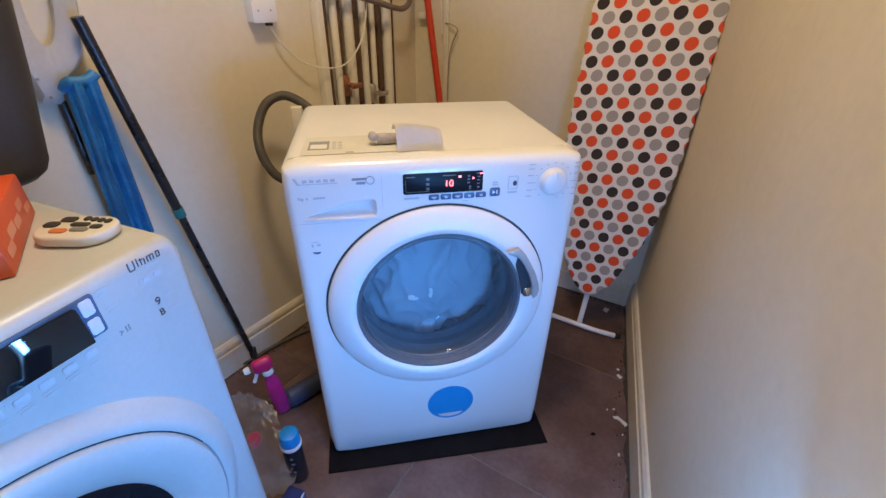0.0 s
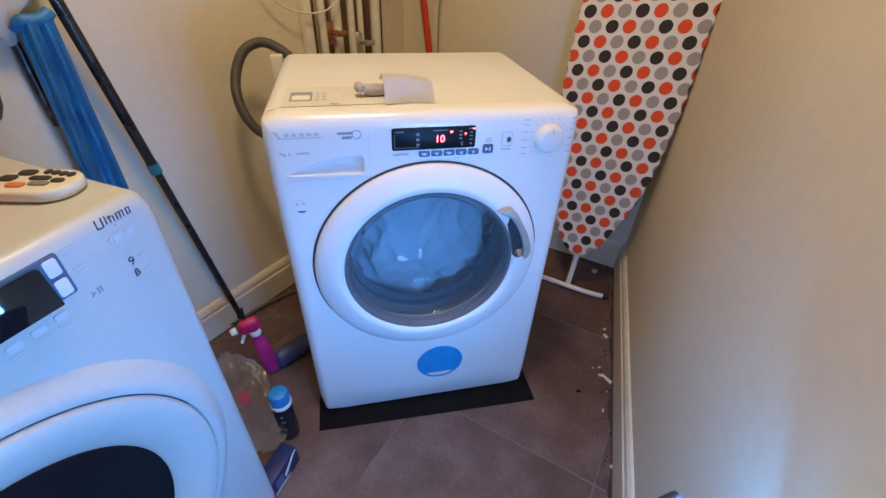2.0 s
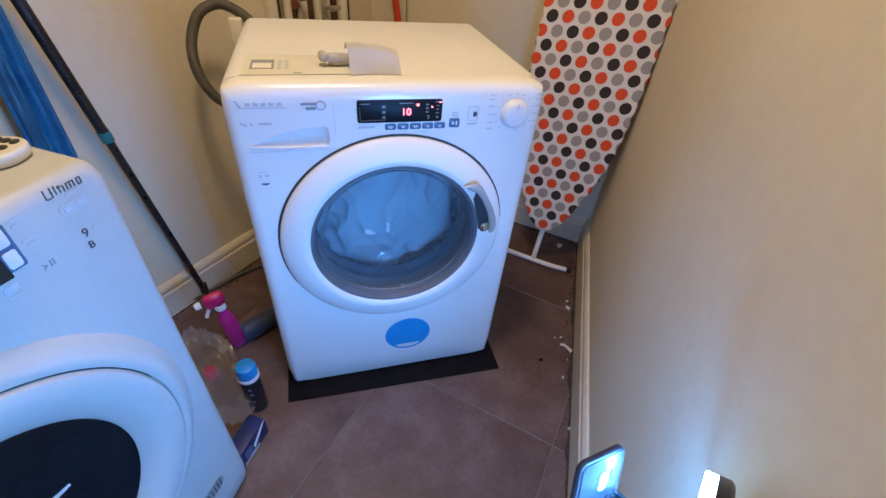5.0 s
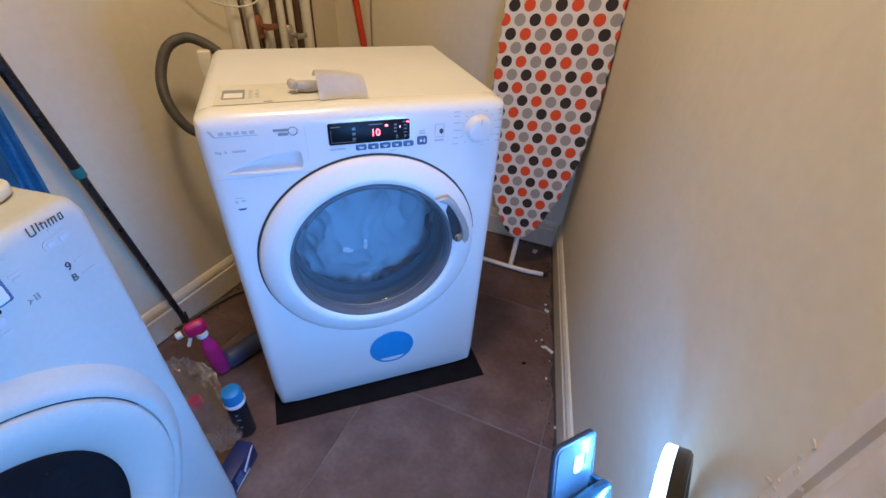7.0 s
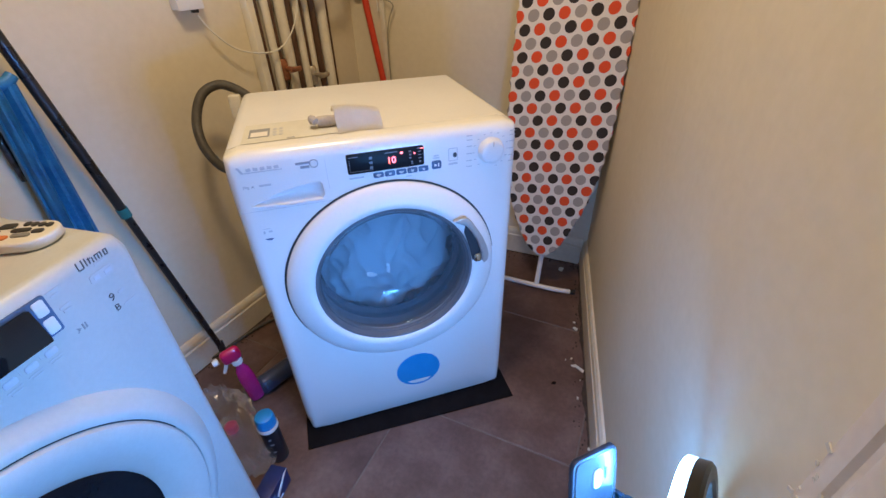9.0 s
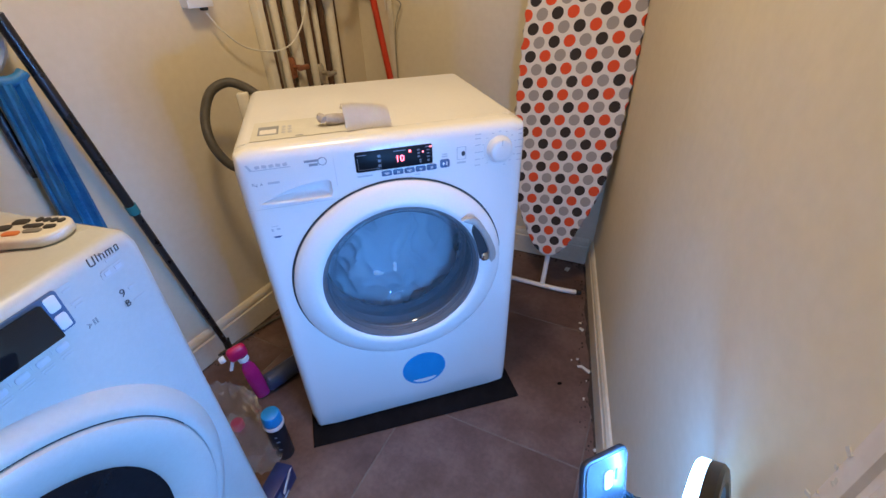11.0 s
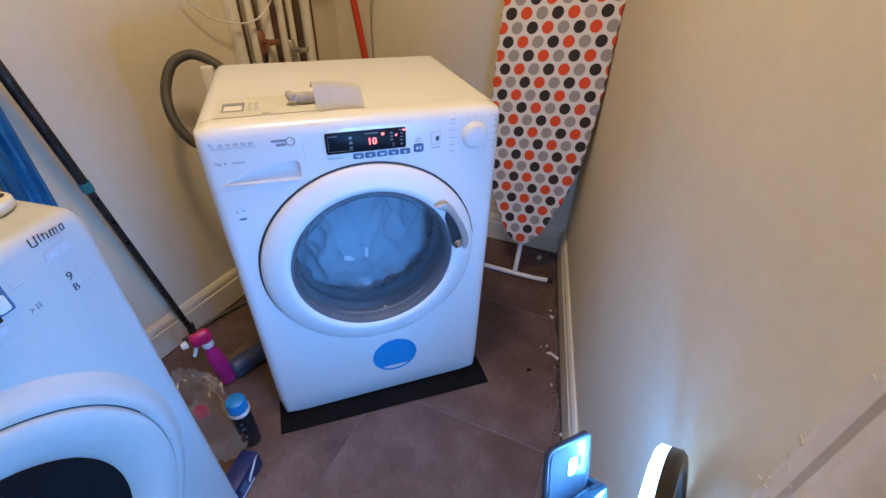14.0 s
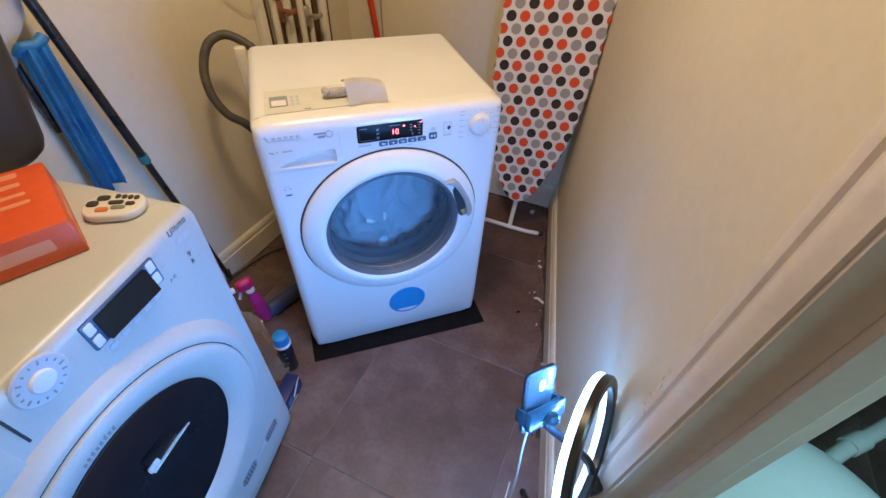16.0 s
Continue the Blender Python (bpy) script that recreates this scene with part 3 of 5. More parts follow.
def washing_machine():
    root = thing("washing_machine", pose(0, 0, 0), "white front-loading washing machine, full of laundry, on a mat", "washing machine")
    W, Z0, Z1, D, zc = 0.596, 0.010, 0.8525, 0.47, 0.506
    part("body", open_front(rbox((-W / 2, 0.049, Z0), (W / 2, D, 0.826), 0.006)), M["white"], root, "white enamelled steel sides and back")
    scoop = [(-0.262, 0.7455), (-0.195, 0.7425), (-0.131, 0.7415), (-0.126, 0.7475), (-0.1265, 0.7725), (-0.132, 0.7780), (-0.152, 0.7770), (-0.180, 0.7735), (-0.207, 0.7675), (-0.232, 0.7590)]
    part("front_panel", cut_out(machine_front(W, Z0, Z1, zc, 0.245, 0.026, 0.024, 0.0, 0.05), scoop), M["white"], root)
    part("worktop", slab(rounded(W, 0.052, 0.0255, cz=0.8262), D - 0.044, pose(0, 0.044, 0), 0.0006, 1), M["white_plastic"], root)
    at = pose(0, 0, zc) @ FACING
    # tub behind the door, rubber bellows, drum
    part("bellows", lathe([(0.246, -0.02), (0.205, -0.015), (0.190, -0.03), (0.196, -0.05), (0.182, -0.06), (0.186, -0.085), (0.176, -0.10)], 64, at), M["rubber"], root, "grey rubber door bellows")
    drum = part("drum", lathe([(0.176, -0.095), (0.215, -0.11), (0.225, -0.14), (0.225, -0.36), (0.20, -0.38), (0, -0.385)], 64, at), M["steel"], root, "perforated steel drum")
    holes = bmesh.new()
    for ring in range(5):
        for k in range(40):
            a = 2 * math.pi * (k + 0.5 * (ring % 2)) / 40
            r = 0.2245
            mm = at @ Matrix.Translation((r * math.cos(a), r * math.sin(a), -0.16 - 0.04 * ring)) @ Matrix.Rotation(a, 4, "Z") @ pose(0, 0, 0, 0, -90)
            lathe([(0, 0), (0.0025, 0)], 6, mm, holes)
    tagged(part("perforation", holes, M["gap"], drum), kind="stuff")
    for k in range(3):
        a = 2 * math.pi * k / 3 + 0.5
        mm = at @ Matrix.Rotation(a, 4, "Z")
        part("paddle", rbox((0.175, -0.02, -0.33), (0.222, 0.02, -0.14), 0.012, 3, mm), M["white_plastic"], drum)
    # the door: broad white ring, glass bowl, hinge side and handle
    door = part("door", lathe([(0.246, 0.0), (0.2475, 0.0035), (0.2450, 0.0075), (0.236, 0.0135), (0.220, 0.0200), (0.203, 0.0245), (0.193, 0.0245), (0.187, 0.020), (0.184, 0.008), (0.186, -0.02)], 96, at), M["door_white"], root, "broad white door ring")
    for v in door.data.vertices:
        v.co.z += 0.007 * min(1.0, max(0.0, (0.236 - math.hypot(v.co.x, v.co.z - zc)) / 0.045))
    at = pose(0, 0, zc + 0.007) @ FACING
    part("inner_rim", lathe([(0.1875, 0.0195), (0.181, 0.019), (0.176, 0.008), (0.174, -0.004)], 96, at), M["rubber"], door, "grey inner rim")
    bowl = part("glass_bowl", lathe([(0.177, 0.008), (0.172, 0.010), (0.165, 0.002), (0.157, -0.025), (0.152, -0.055), (0.143, -0.078), (0.120, -0.092), (0.080, -0.098), (0.04, -0.10), (0, -0.1005)], 96, at), M["window"], door, "clear glass bowl")
    bowl.visible_shadow = False
    if bowl.data.polygons[-1].normal.y > 0:
        bowl.data.flip_normals()
    # dark shut line round the upper part of the door
    seam = bmesh.new()
    rows = []
    for k in range(73):
        a = radians(8 + 196 * k / 72)
        wdt = 0.0035 * min(1.0, k / 14, (72 - k) / 16) + 0.0002
        rows.append([seam.verts.new((r * math.cos(a), -0.0012, zc + r * math.sin(a))) for r in (0.2485, 0.2495 + wdt)])
    for p, q in zip(rows, rows[1:]):
        seam.faces.new((p[0], q[0], q[1], p[1]))
    part("shut_line", seam, M["gap"], root)
    # handle: satin grip with a chrome catch on the door's edge
    grip = [(0.136, 0.651), (0.150, 0.656), (0.166, 0.657), (0.180, 0.643), (0.193, 0.621), (0.208, 0.594), (0.219, 0.566), (0.2235, 0.546), (0.221, 0.530), (0.212, 0.522), (0.206, 0.532), (0.205, 0.555), (0.195, 0.585), (0.180, 0.615), (0.164, 0.637)]
    part("handle", slab(grip, 0.013, pose(0, -0.039, 0), 0.0035, 2), M["satin"], door, "satin silver door handle")
    part("handle_base", slab([(0.146, 0.640), (0.148, 0.652), (0.166, 0.653), (0.184, 0.632), (0.176, 0.624)], 0.012, pose(0, -0.027, 0), 0.002), M["satin"], door)
    part("catch", rbox((0.188, -0.036, 0.526), (0.2070, -0.018, 0.550), 0.006, 3), M["chrome"], door, "chrome catch")
    # flat dark piece drawn as the shade inside the grip's opening
    part("grip_shade", slab([(0.186, 0.530), (0.179, 0.565), (0.164, 0.612), (0.168, 0.636), (0.186, 0.608), (0.204, 0.566), (0.209, 0.528)], 0.002, pose(0, -0.0262, 0)), M["gap"], door)
    # control fascia
    disp = part("display", slab(rounded(0.158, 0.042, 0.004, cx=0.005, cz=0.8035), 0.004, pose(0, -0.0025, 0), 0.0008), M["display"], root, "black control display")
    words("digits", "10", 0.019, M["red_led"], disp, pose(0.0155, -0.0030, 0.7960, 90), "red lit digits")
    for x, z, w, h in ((0.037, 0.815, 0.005, 0.004), (0.064, 0.8105, 0.003, 0.003), (0.080, 0.8195, 0.006, 0.0022)):
        part("indicator", bar(x, z, w, h, -0.0032), M["red_led"], disp)
    for x, z, w, h in ((-0.060, 0.818, 0.018, 0.0016), (-0.046, 0.7875, 0.046, 0.0008), (-0.0690, 0.800, 0.0008, 0.025), (-0.026, 0.8125, 0.006, 0.005), (-0.026, 0.8025, 0.006, 0.005), (-0.026, 0.7925, 0.006, 0.005),
                       (0.016, 0.8185, 0.026, 0.0016), (0.055, 0.8155, 0.005, 0.003), (0.055, 0.8085, 0.005, 0.003), (0.055, 0.8015, 0.005, 0.003), (0.058, 0.793, 0.004, 0.003), (0.058, 0.7885, 0.004, 0.002),
                       (0.075, 0.813, 0.006, 0.002), (0.075, 0.806, 0.006, 0.002), (0.075, 0.799, 0.006, 0.002), (0.075, 0.791, 0.004, 0.004), (0.074, 0.820, 0.008, 0.002)):
        part("display_mark", bar(x, z, w, h, -0.0031), M["display_grey"], disp)
    for k in range(5):
        key = part("key", slab(rounded(0.0215, 0.0115, 0.003, cx=-0.0135 + 0.0238 * k, cz=0.7735), 0.003, pose(0, -0.0022, 0), 0.0006), M["blue_key"], root, "blue rounded key")
        part("symbol", merge(bar(-0.0135 + 0.0238 * k, 0.7740, 0.010 if k in (0, 2) else 0.006, 0.0024, -0.0030), bar(-0.0135 + 0.0238 * k, 0.7715, 0.005, 0.0016, -0.0030)), M["pale_print"], key)
    key = part("start_key", slab(rounded(0.021, 0.018, 0.004, cx=0.1105, cz=0.7775), 0.003, pose(0, -0.0022, 0), 0.0006), M["blue_key"], root, "dark blue start key")
    part("symbol", merge(slab([(0.1055, 0.7735), (0.1115, 0.7775), (0.1055, 0.7815)], 0.0006, pose(0, -0.0030, 0)), bar(0.1145, 0.7775, 0.0025, 0.008, -0.0030)), M["white_plastic"], key)
    for x, z, w, h in ((-0.058, 0.7735, 0.030, 0.0035), (0.050, 0.7615, 0.012, 0.002), (0.1105, 0.7975, 0.011, 0.003), (0.1105, 0.7925, 0.013, 0.003), (0.1475, 0.7745, 0.020, 0.004), (-0.252, 0.692, 0.014, 0.0012), (-0.258, 0.684, 0.004, 0.006), (-0.246, 0.685, 0.007, 0.004),
                       (-0.232, 0.7860, 0.022, 0.0042)):
        part("printed_bar", bar(x, z, w, h), M["pale_print"], root)
    small = bmesh.new()
    for (x0, x1, z) in ((0.138, 0.157, 0.8085), (0.138, 0.157, 0.7815)):
        merge(small, bar((x0 + x1) / 2, z, x1 - x0, 0.0014))
    for x in (0.138, 0.157):
        merge(small, bar(x, 0.795, 0.0014, 0.027))
    part("icon_frame", small, M["pale_print"], root)
    part("hand_mark", slab(oval(0.0042, 0.0055, 0.1515, 0.7935), 0.0006, pose(0, -0.0009, 0)), M["dark_print"], root)
    # maker's marks as plain shapes
    logo = bmesh.new()
    for k in range(5):
        merge(logo, bar(-0.254 + 0.0125 * k, 0.8200, 0.0085, 0.0060, -0.0008, 10 if k % 2 else -10))
    merge(logo, slab([(-0.275, 0.8265), (-0.270, 0.8265), (-0.264, 0.8150), (-0.195, 0.8150), (-0.195, 0.8135), (-0.268, 0.8135)], 0.0006, pose(0, -0.0008, 0)))
    part("maker_mark", logo, M["pale_print"], root)
    gv = merge(bar(-0.156, 0.8195, 0.026, 0.0045), bar(-0.153, 0.8115, 0.017, 0.0050))
    ring = lathe([(0.0085, 0), (0.0070, 0.0006), (0.0070, 0)], 24, pose(-0.1355, -0.0008, 0.8165) @ FACING)
    part("model_mark", merge(gv, ring), M["print"], root)
    words("rating", "7kg  A", 0.0078, M["print"], root, pose(-0.262, -0.0008, 0.7835, 90))
    # detergent drawer: shallow scooped grip and its shut lines
    drawer = part("drawer", hollow(scoop, (-0.160, 0.7600), ((1.0, 0.0), (0.95, 0.004), (0.80, 0.010), (0.50, 0.0145), (0.25, 0.0160))), M["white_plastic"], root, "scooped grip of the detergent drawer")
    part("drawer_lip", tube(smooth_path([(-0.266, -0.001, 0.7440), (-0.20, -0.0015, 0.7400), (-0.128, -0.0010, 0.7390)], 6), 0.0014, 8), M["white_plastic"], drawer)
    fine = bmesh.new()
    for x, z, w, h in ((-0.1145, 0.790, 0.0006, 0.062), (-0.206, 0.7330, 0.183, 0.0006)):
        merge(fine, bar(x, z, w, h, -0.0004))
    part("drawer_gap", fine, M["pale_print"], root)
    part("emblem", slab([(-0.260, 0.6690), (-0.243, 0.6690), (-0.247, 0.6650), (-0.256, 0.6650)], 0.0006, pose(0, -0.0008, 0)), M["blue_key"], root)
    sticker = part("sticker", slab(oval(0.0635, 0.0635, 0.0350, 0.1590, 48), 0.0008, pose(0, -0.0011, 0)), M["sticker"], root, "round blue film sticker")
    part("sticker_print", slab([(0.000, 0.1170), (0.070, 0.1170), (0.060, 0.1080), (0.045, 0.1040), (0.025, 0.1040), (0.010, 0.1080)], 0.0005, pose(0, -0.0015, 0)), M["white_plastic"], sticker)
    # programme dial with printed ticks
    dial = part("dial", lathe([(0.0295, 0), (0.0295, 0.003), (0.0275, 0.005), (0.0260, 0.012), (0.0235, 0.0150), (0.018, 0.0165), (0, 0.0168)], 48, pose(0.2330, 0, 0.7930) @ FACING), M["white_plastic"], root, "white programme dial")
    part("dial_skirt", lathe([(0.0305, 0.0006), (0.0345, 0.0006), (0.0348, 0)], 40, pose(0.2330, 0, 0.7930) @ FACING), M["white_plastic"], dial)
    part("pointer", rbox((0.2320, -0.0172, 0.8055), (0.2340, -0.0155, 0.8170), 0.0004), M["pale_print"], dial)
    ticks = bmesh.new()
    for k in range(14):
        a = radians(-70 + 320 * k / 14)
        x, z = 0.2330 + 0.0395 * math.cos(a), 0.7930 + 0.0390 * math.sin(a)
        merge(ticks, bar(x, z, 0.0045, 0.0016))
        if abs(math.cos(a)) > 0.35:
            s = 1 if math.cos(a) > 0 else -1
            merge(ticks, bar(0.2330 + s * (0.0415 + 0.0075), 0.7930 + 0.041 * math.sin(a), 0.0125, 0.0020))
    tagged(part("dial_print", ticks, M["pale_print"], root), kind="stuff")
    for sx in (-0.25, 0.25):
        for y in (0.06, 0.42):
            part("foot", lathe([(0, 0.0056), (0.02, 0.0056), (0.02, 0.012), (0.010, 0.014), (0.010, 0.03), (0, 0.03)], 16, pose(sx, y, 0)), M["dark_rubber"], root)
    return root


washing_machine()
solid("laundry", laundry(0.506), M["linen"], "white wet laundry heaped in the washing machine's drum", "laundry", pose(-0.006, 0.232, 0.474))
FLAT = Matrix(((1, 0, 0, 0), (0, 0, 1, 0), (0, -1, 0, 0), (0, 0, 0, 1)))  # lays a slab's outline on the ground, thickness downwards
solid("rubber_mat", slab([(-0.307, -0.050), (0.314, -0.064), (0.316, 0.10), (0.305, 0.50), (-0.300, 0.50), (-0.309, 0.12)], 0.005, pose(0, 0, 0.0055) @ FLAT, 0.001), M["mat"], "thin black rubber mat under the washing machine", "mat")


# ---- the tumble dryer ----
DRYER = pose(-0.397, -0.232, 0, 0, 0, 58) @ pose(-0.302, 0, 0)


def tumble_dryer():
    root = thing("tumble_dryer", DRYER, "white tumble dryer with a dark round glass door", "tumble dryer")
    W, Z0, Z1, D, zc, BOW = 0.632, 0.012, 0.8500, 0.56, 0.462, 0.012

    def bow(x):
        return -BOW * (1 - (2 * x / W) ** 2)

    def on(x, z, y=0.0):
        """A pose on the bowed front."""
        return pose(x, bow(x) - y, z, 0, 0, math.degrees(math.atan(BOW * 8 * x / W ** 2)))

    part("body", rbox((-W / 2, 0.055, Z0), (W / 2, D, 0.822), 0.006), M["white"], root, "white enamelled sides")
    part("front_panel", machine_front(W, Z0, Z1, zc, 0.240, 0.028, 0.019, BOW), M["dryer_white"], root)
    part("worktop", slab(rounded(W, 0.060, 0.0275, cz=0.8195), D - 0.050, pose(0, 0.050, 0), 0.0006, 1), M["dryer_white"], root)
    CX = -0.016
    at = pose(CX, -BOW - 0.004, zc) @ FACING @ Matrix.Diagonal((1.02, 1.02, 1, 1))
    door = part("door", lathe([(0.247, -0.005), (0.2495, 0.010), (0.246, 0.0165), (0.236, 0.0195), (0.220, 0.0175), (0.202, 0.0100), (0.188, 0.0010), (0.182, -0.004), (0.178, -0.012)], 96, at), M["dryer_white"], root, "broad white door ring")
    dish = [(0.182, -0.004)] + [(0.178 * k / 16, -0.006 - 0.025 * (1 - (k / 16) ** 2)) for k in range(16, -1, -1)]
    part("door_glass", lathe(dish, 96, at), M["smoked"], door, "dark smoked glossy dished door glass")
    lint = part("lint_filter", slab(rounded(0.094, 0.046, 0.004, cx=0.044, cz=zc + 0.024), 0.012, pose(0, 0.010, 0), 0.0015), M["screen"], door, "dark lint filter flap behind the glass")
    # white strip and end piece painted as the bright reflections on the flap
    part("filter_edge_glint", rbox((-0.004, 0.006, zc - 0.0010), (0.092, 0.014, zc + 0.0045), 0.0008), M["white_plastic"], lint, "pale strip standing in for the reflection along the filter flap")
    part("filter_end_glint", slab(rounded(0.024, 0.018, 0.004, cx=0.004, cz=zc + 0.012), 0.003, pose(0, 0.0082, 0), 0.0008), M["white_plastic"], lint)
    seam = bmesh.new()
    rows = []
    for k in range(73):
        a = radians(18 + 150 * k / 72)
        wdt = 0.0012 * min(1.0, k / 12, (72 - k) / 12) + 0.0001
        rows.append([seam.verts.new((CX + r * math.cos(a), -BOW - 0.0155, zc + r * math.sin(a))) for r in (0.2545, 0.2562 + wdt)])
    for p, q in zip(rows, rows[1:]):
        seam.faces.new((p[0], q[0], q[1], p[1]))
    part("shut_line", seam, M["gap"], root)
    # raised swelling round the door
    part("surround", lathe([(0.2498, 0.006), (0.2515, 0.0115), (0.257, 0.0135), (0.265, 0.0115), (0.274, 0.0055), (0.283, -0.0030), (0.290, -0.0110), (0.293, -0.016)], 120, at), M["dryer_white"], root)
    mark = bmesh.new()
    for k in range(8):
        a = radians(100 - 1.9 * k)
        merge(mark, slab([(-0.0022, -0.003), (0.0022, -0.003), (0.0022, 0.003 + 0.002 * (k % 3)), (-0.0022, 0.003)], 0.0006, pose(CX + 0.222 * math.cos(a), -BOW - 0.0224, zc + 0.222 * math.sin(a), 0, 90 - math.degrees(a), 0)))
    part("maker_mark", mark, M["print"], door)
    # display strip with corner keys
    dm = on(0.1260, 0.809, 0.002)
    disp = part("display", slab(rounded(0.137, 0.051, 0.003), 0.004, dm, 0.0008), M["blue_key"], root, "navy control strip")
    part("screen", slab(rounded(0.095, 0.044, 0.002, cx=-0.001), 0.012, dm @ pose(0, -0.0068, 0, -9.5, 0, -3)), M["screen"], disp, "black glossy screen")
    for sx in (-0.0590, 0.0585):
        for sz in (-0.0125, 0.0125):
            part("key", slab(rounded(0.0130, 0.0200, 0.003, cx=sx, cz=sz), 0.002, dm @ pose(0, -0.0012, 0), 0.0005), M["white_plastic"], disp, "pale lit-looking key")
    for k in range(5):
        key = part("option_key", slab(rounded(0.0145, 0.009, 0.003), 0.002, on(0.078 + 0.0228 * k, 0.768, 0.0012), 0.0008), M["recess"], root, "pale grey option key")
        part("symbol", bar(0, 0, 0.0014, 0.007), M["pale_print"], key, m=on(0.0665 + 0.0228 * k, 0.7715, 0.0))
        part("caption", merge(bar(0, 0.0, 0.016, 0.002), bar(0, -0.004, 0.012, 0.002)), M["pale_print"], key, m=on(0.078 + 0.0228 * k, 0.7585, 0.0))
    strokes = bmesh.new()
    for x, w, h, z in ((-0.0195, 0.0022, 0.013, 0.0015), (-0.0125, 0.0022, 0.013, 0.0015), (-0.0160, 0.0060, 0.0022, -0.0045), (-0.0080, 0.0020, 0.0125, 0.0015), (-0.0035, 0.0020, 0.0105, 0.0005), (-0.0030, 0.0050, 0.0018, 0.0030), (0.0010, 0.0020, 0.0085, -0.0010),
                       (0.0050, 0.0020, 0.0085, -0.0010), (0.0090, 0.0020, 0.0085, -0.0010), (0.0130, 0.0020, 0.0085, -0.0010), (0.0090, 0.0090, 0.0018, 0.0028), (0.0175, 0.0020, 0.0080, -0.0010), (0.0215, 0.0020, 0.0085, -0.0010), (0.0195, 0.0050, 0.0018, 0.0028), (0.0195, 0.0050, 0.0018, -0.0045)):
        merge(strokes, bar(x, z, w * 0.62 if w < h else w, h * 0.86 if w < h else h * 0.62))
    tagged(part("range_mark", strokes, M["dark_print"], root, "dark strokes of the range mark", m=on(0.2605, 0.8360)), kind="stuff")
    sub = merge(bar(0.006, 0.009, 0.018, 0.003), slab(rounded(0.034, 0.013, 0.005), 0.0006, pose(0, -0.0008, -0.006)))
    part("badge", sub, M["pale_print"], root, m=on(0.2625, 0.8185))
    part("badge_window", merge(bar(-0.008, -0.006, 0.008, 0.006, -0.0014), bar(0.008, -0.006, 0.010, 0.006, -0.0014)), M["recess"], root, m=on(0.2625, 0.8185))
    words("rating", "9", 0.016, M["dark_print"], root, on(0.2580, 0.7715, 0.0012) @ pose(0, 0, 0, 90))
    words("rating", "B", 0.014, M["dark_print"], root, on(0.2580, 0.7550, 0.0012) @ pose(0, 0, 0, 90))
    part("rating_caption", merge(bar(0.0, 0.0, 0.010, 0.004), bar(0.004, -0.020, 0.018, 0.002)), M["pale_print"], root, m=on(0.2730, 0.7765))
    play = merge(slab([(-0.006, -0.004), (0.000, 0.0), (-0.006, 0.004), (-0.004, 0.0)], 0.0006, pose(0, -0.0008, 0)), merge(bar(0.003, 0, 0.0018, 0.008), bar(0.0065, 0, 0.0018, 0.008)))
    part("start_symbol", play, M["print"], root, m=on(0.2085, 0.7685))
    for n, (x, z, w) in enumerate(((0.2050, 0.8310, 0.014), (0.2050, 0.8250, 0.010), (0.2080, 0.8060, 0.014), (0.2080, 0.8000, 0.010))):
        part("caption", bar(0, 0, w, 0.003), M["pale_print"], root, m=on(x, z))
    # dial in the middle, with a grey scale ring
    dial = part("dial", lathe([(0.0160, 0), (0.0155, 0.0045), (0.0140, 0.0062), (0.010, 0.0066), (0, 0.0068)], 48, on(-0.006, 0.818) @ FACING), M["white_plastic"], root, "white programme dial")
    part("scale_ring", lathe([(0.0155, 0.0026), (0.0325, 0.0024), (0.0350, 0.0)], 48, on(-0.006, 0.818) @ FACING), M["recess"], dial, "pale grey scale ring")
    tick = bmesh.new()
    for k in range(16):
        a = 2 * math.pi * k / 16
        merge(tick, slab(rounded(0.0042 if k % 3 else 0.0065, 0.0024, 0.001), 0.0006, on(-0.006, 0.818, 0.0016) @ Matrix.Rotation(-a, 4, "Y") @ pose(0.0265, -0.0016, 0)))
    part("scale_print", tick, M["print"], dial)
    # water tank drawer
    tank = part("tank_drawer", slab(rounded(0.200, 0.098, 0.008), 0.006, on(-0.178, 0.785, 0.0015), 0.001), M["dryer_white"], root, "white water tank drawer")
    part("tank_grip", slab(rounded(0.11, 0.020, 0.006), 0.002, on(-0.178, 0.752, 0.0030)), M["recess"], tank)
    part("drawer_seam", bar(0, 0, 0.0035, 0.056), M["gap"], root, m=on(-0.0585, 0.790))
    # kick-plate grilles at the lower right
    for gx in (0.110, 0.222):
        grille = part("grille", slab(rounded(0.062, 0.034, 0.015, cx=0, cz=0), 0.002, on(gx, 0.122, 0.0006), 0.0005), M["print"], root, "grey oval grille with fine slots")
        for k in range(6):
            part("slot", bar(0, 0, 0.0022, 0.024), M["dark_print"], grille, m=on(gx - 0.022 + 0.0088 * k, 0.122, 0.0014))
    part("grip", slab(rounded(0.070, 0.020, 0.009), 0.0015, on(0.166, 0.122, 0.0005), 0.0005), M["recess"], root)
    for sx in (-0.25, 0.25):
        for y in (0.07, 0.50):
            part("foot", lathe([(0, 0), (0.02, 0), (0.02, 0.010), (0, 0.014)], 16, pose(sx, y, 0)), M["dark_rubber"], root)
    return root


tumble_dryer()


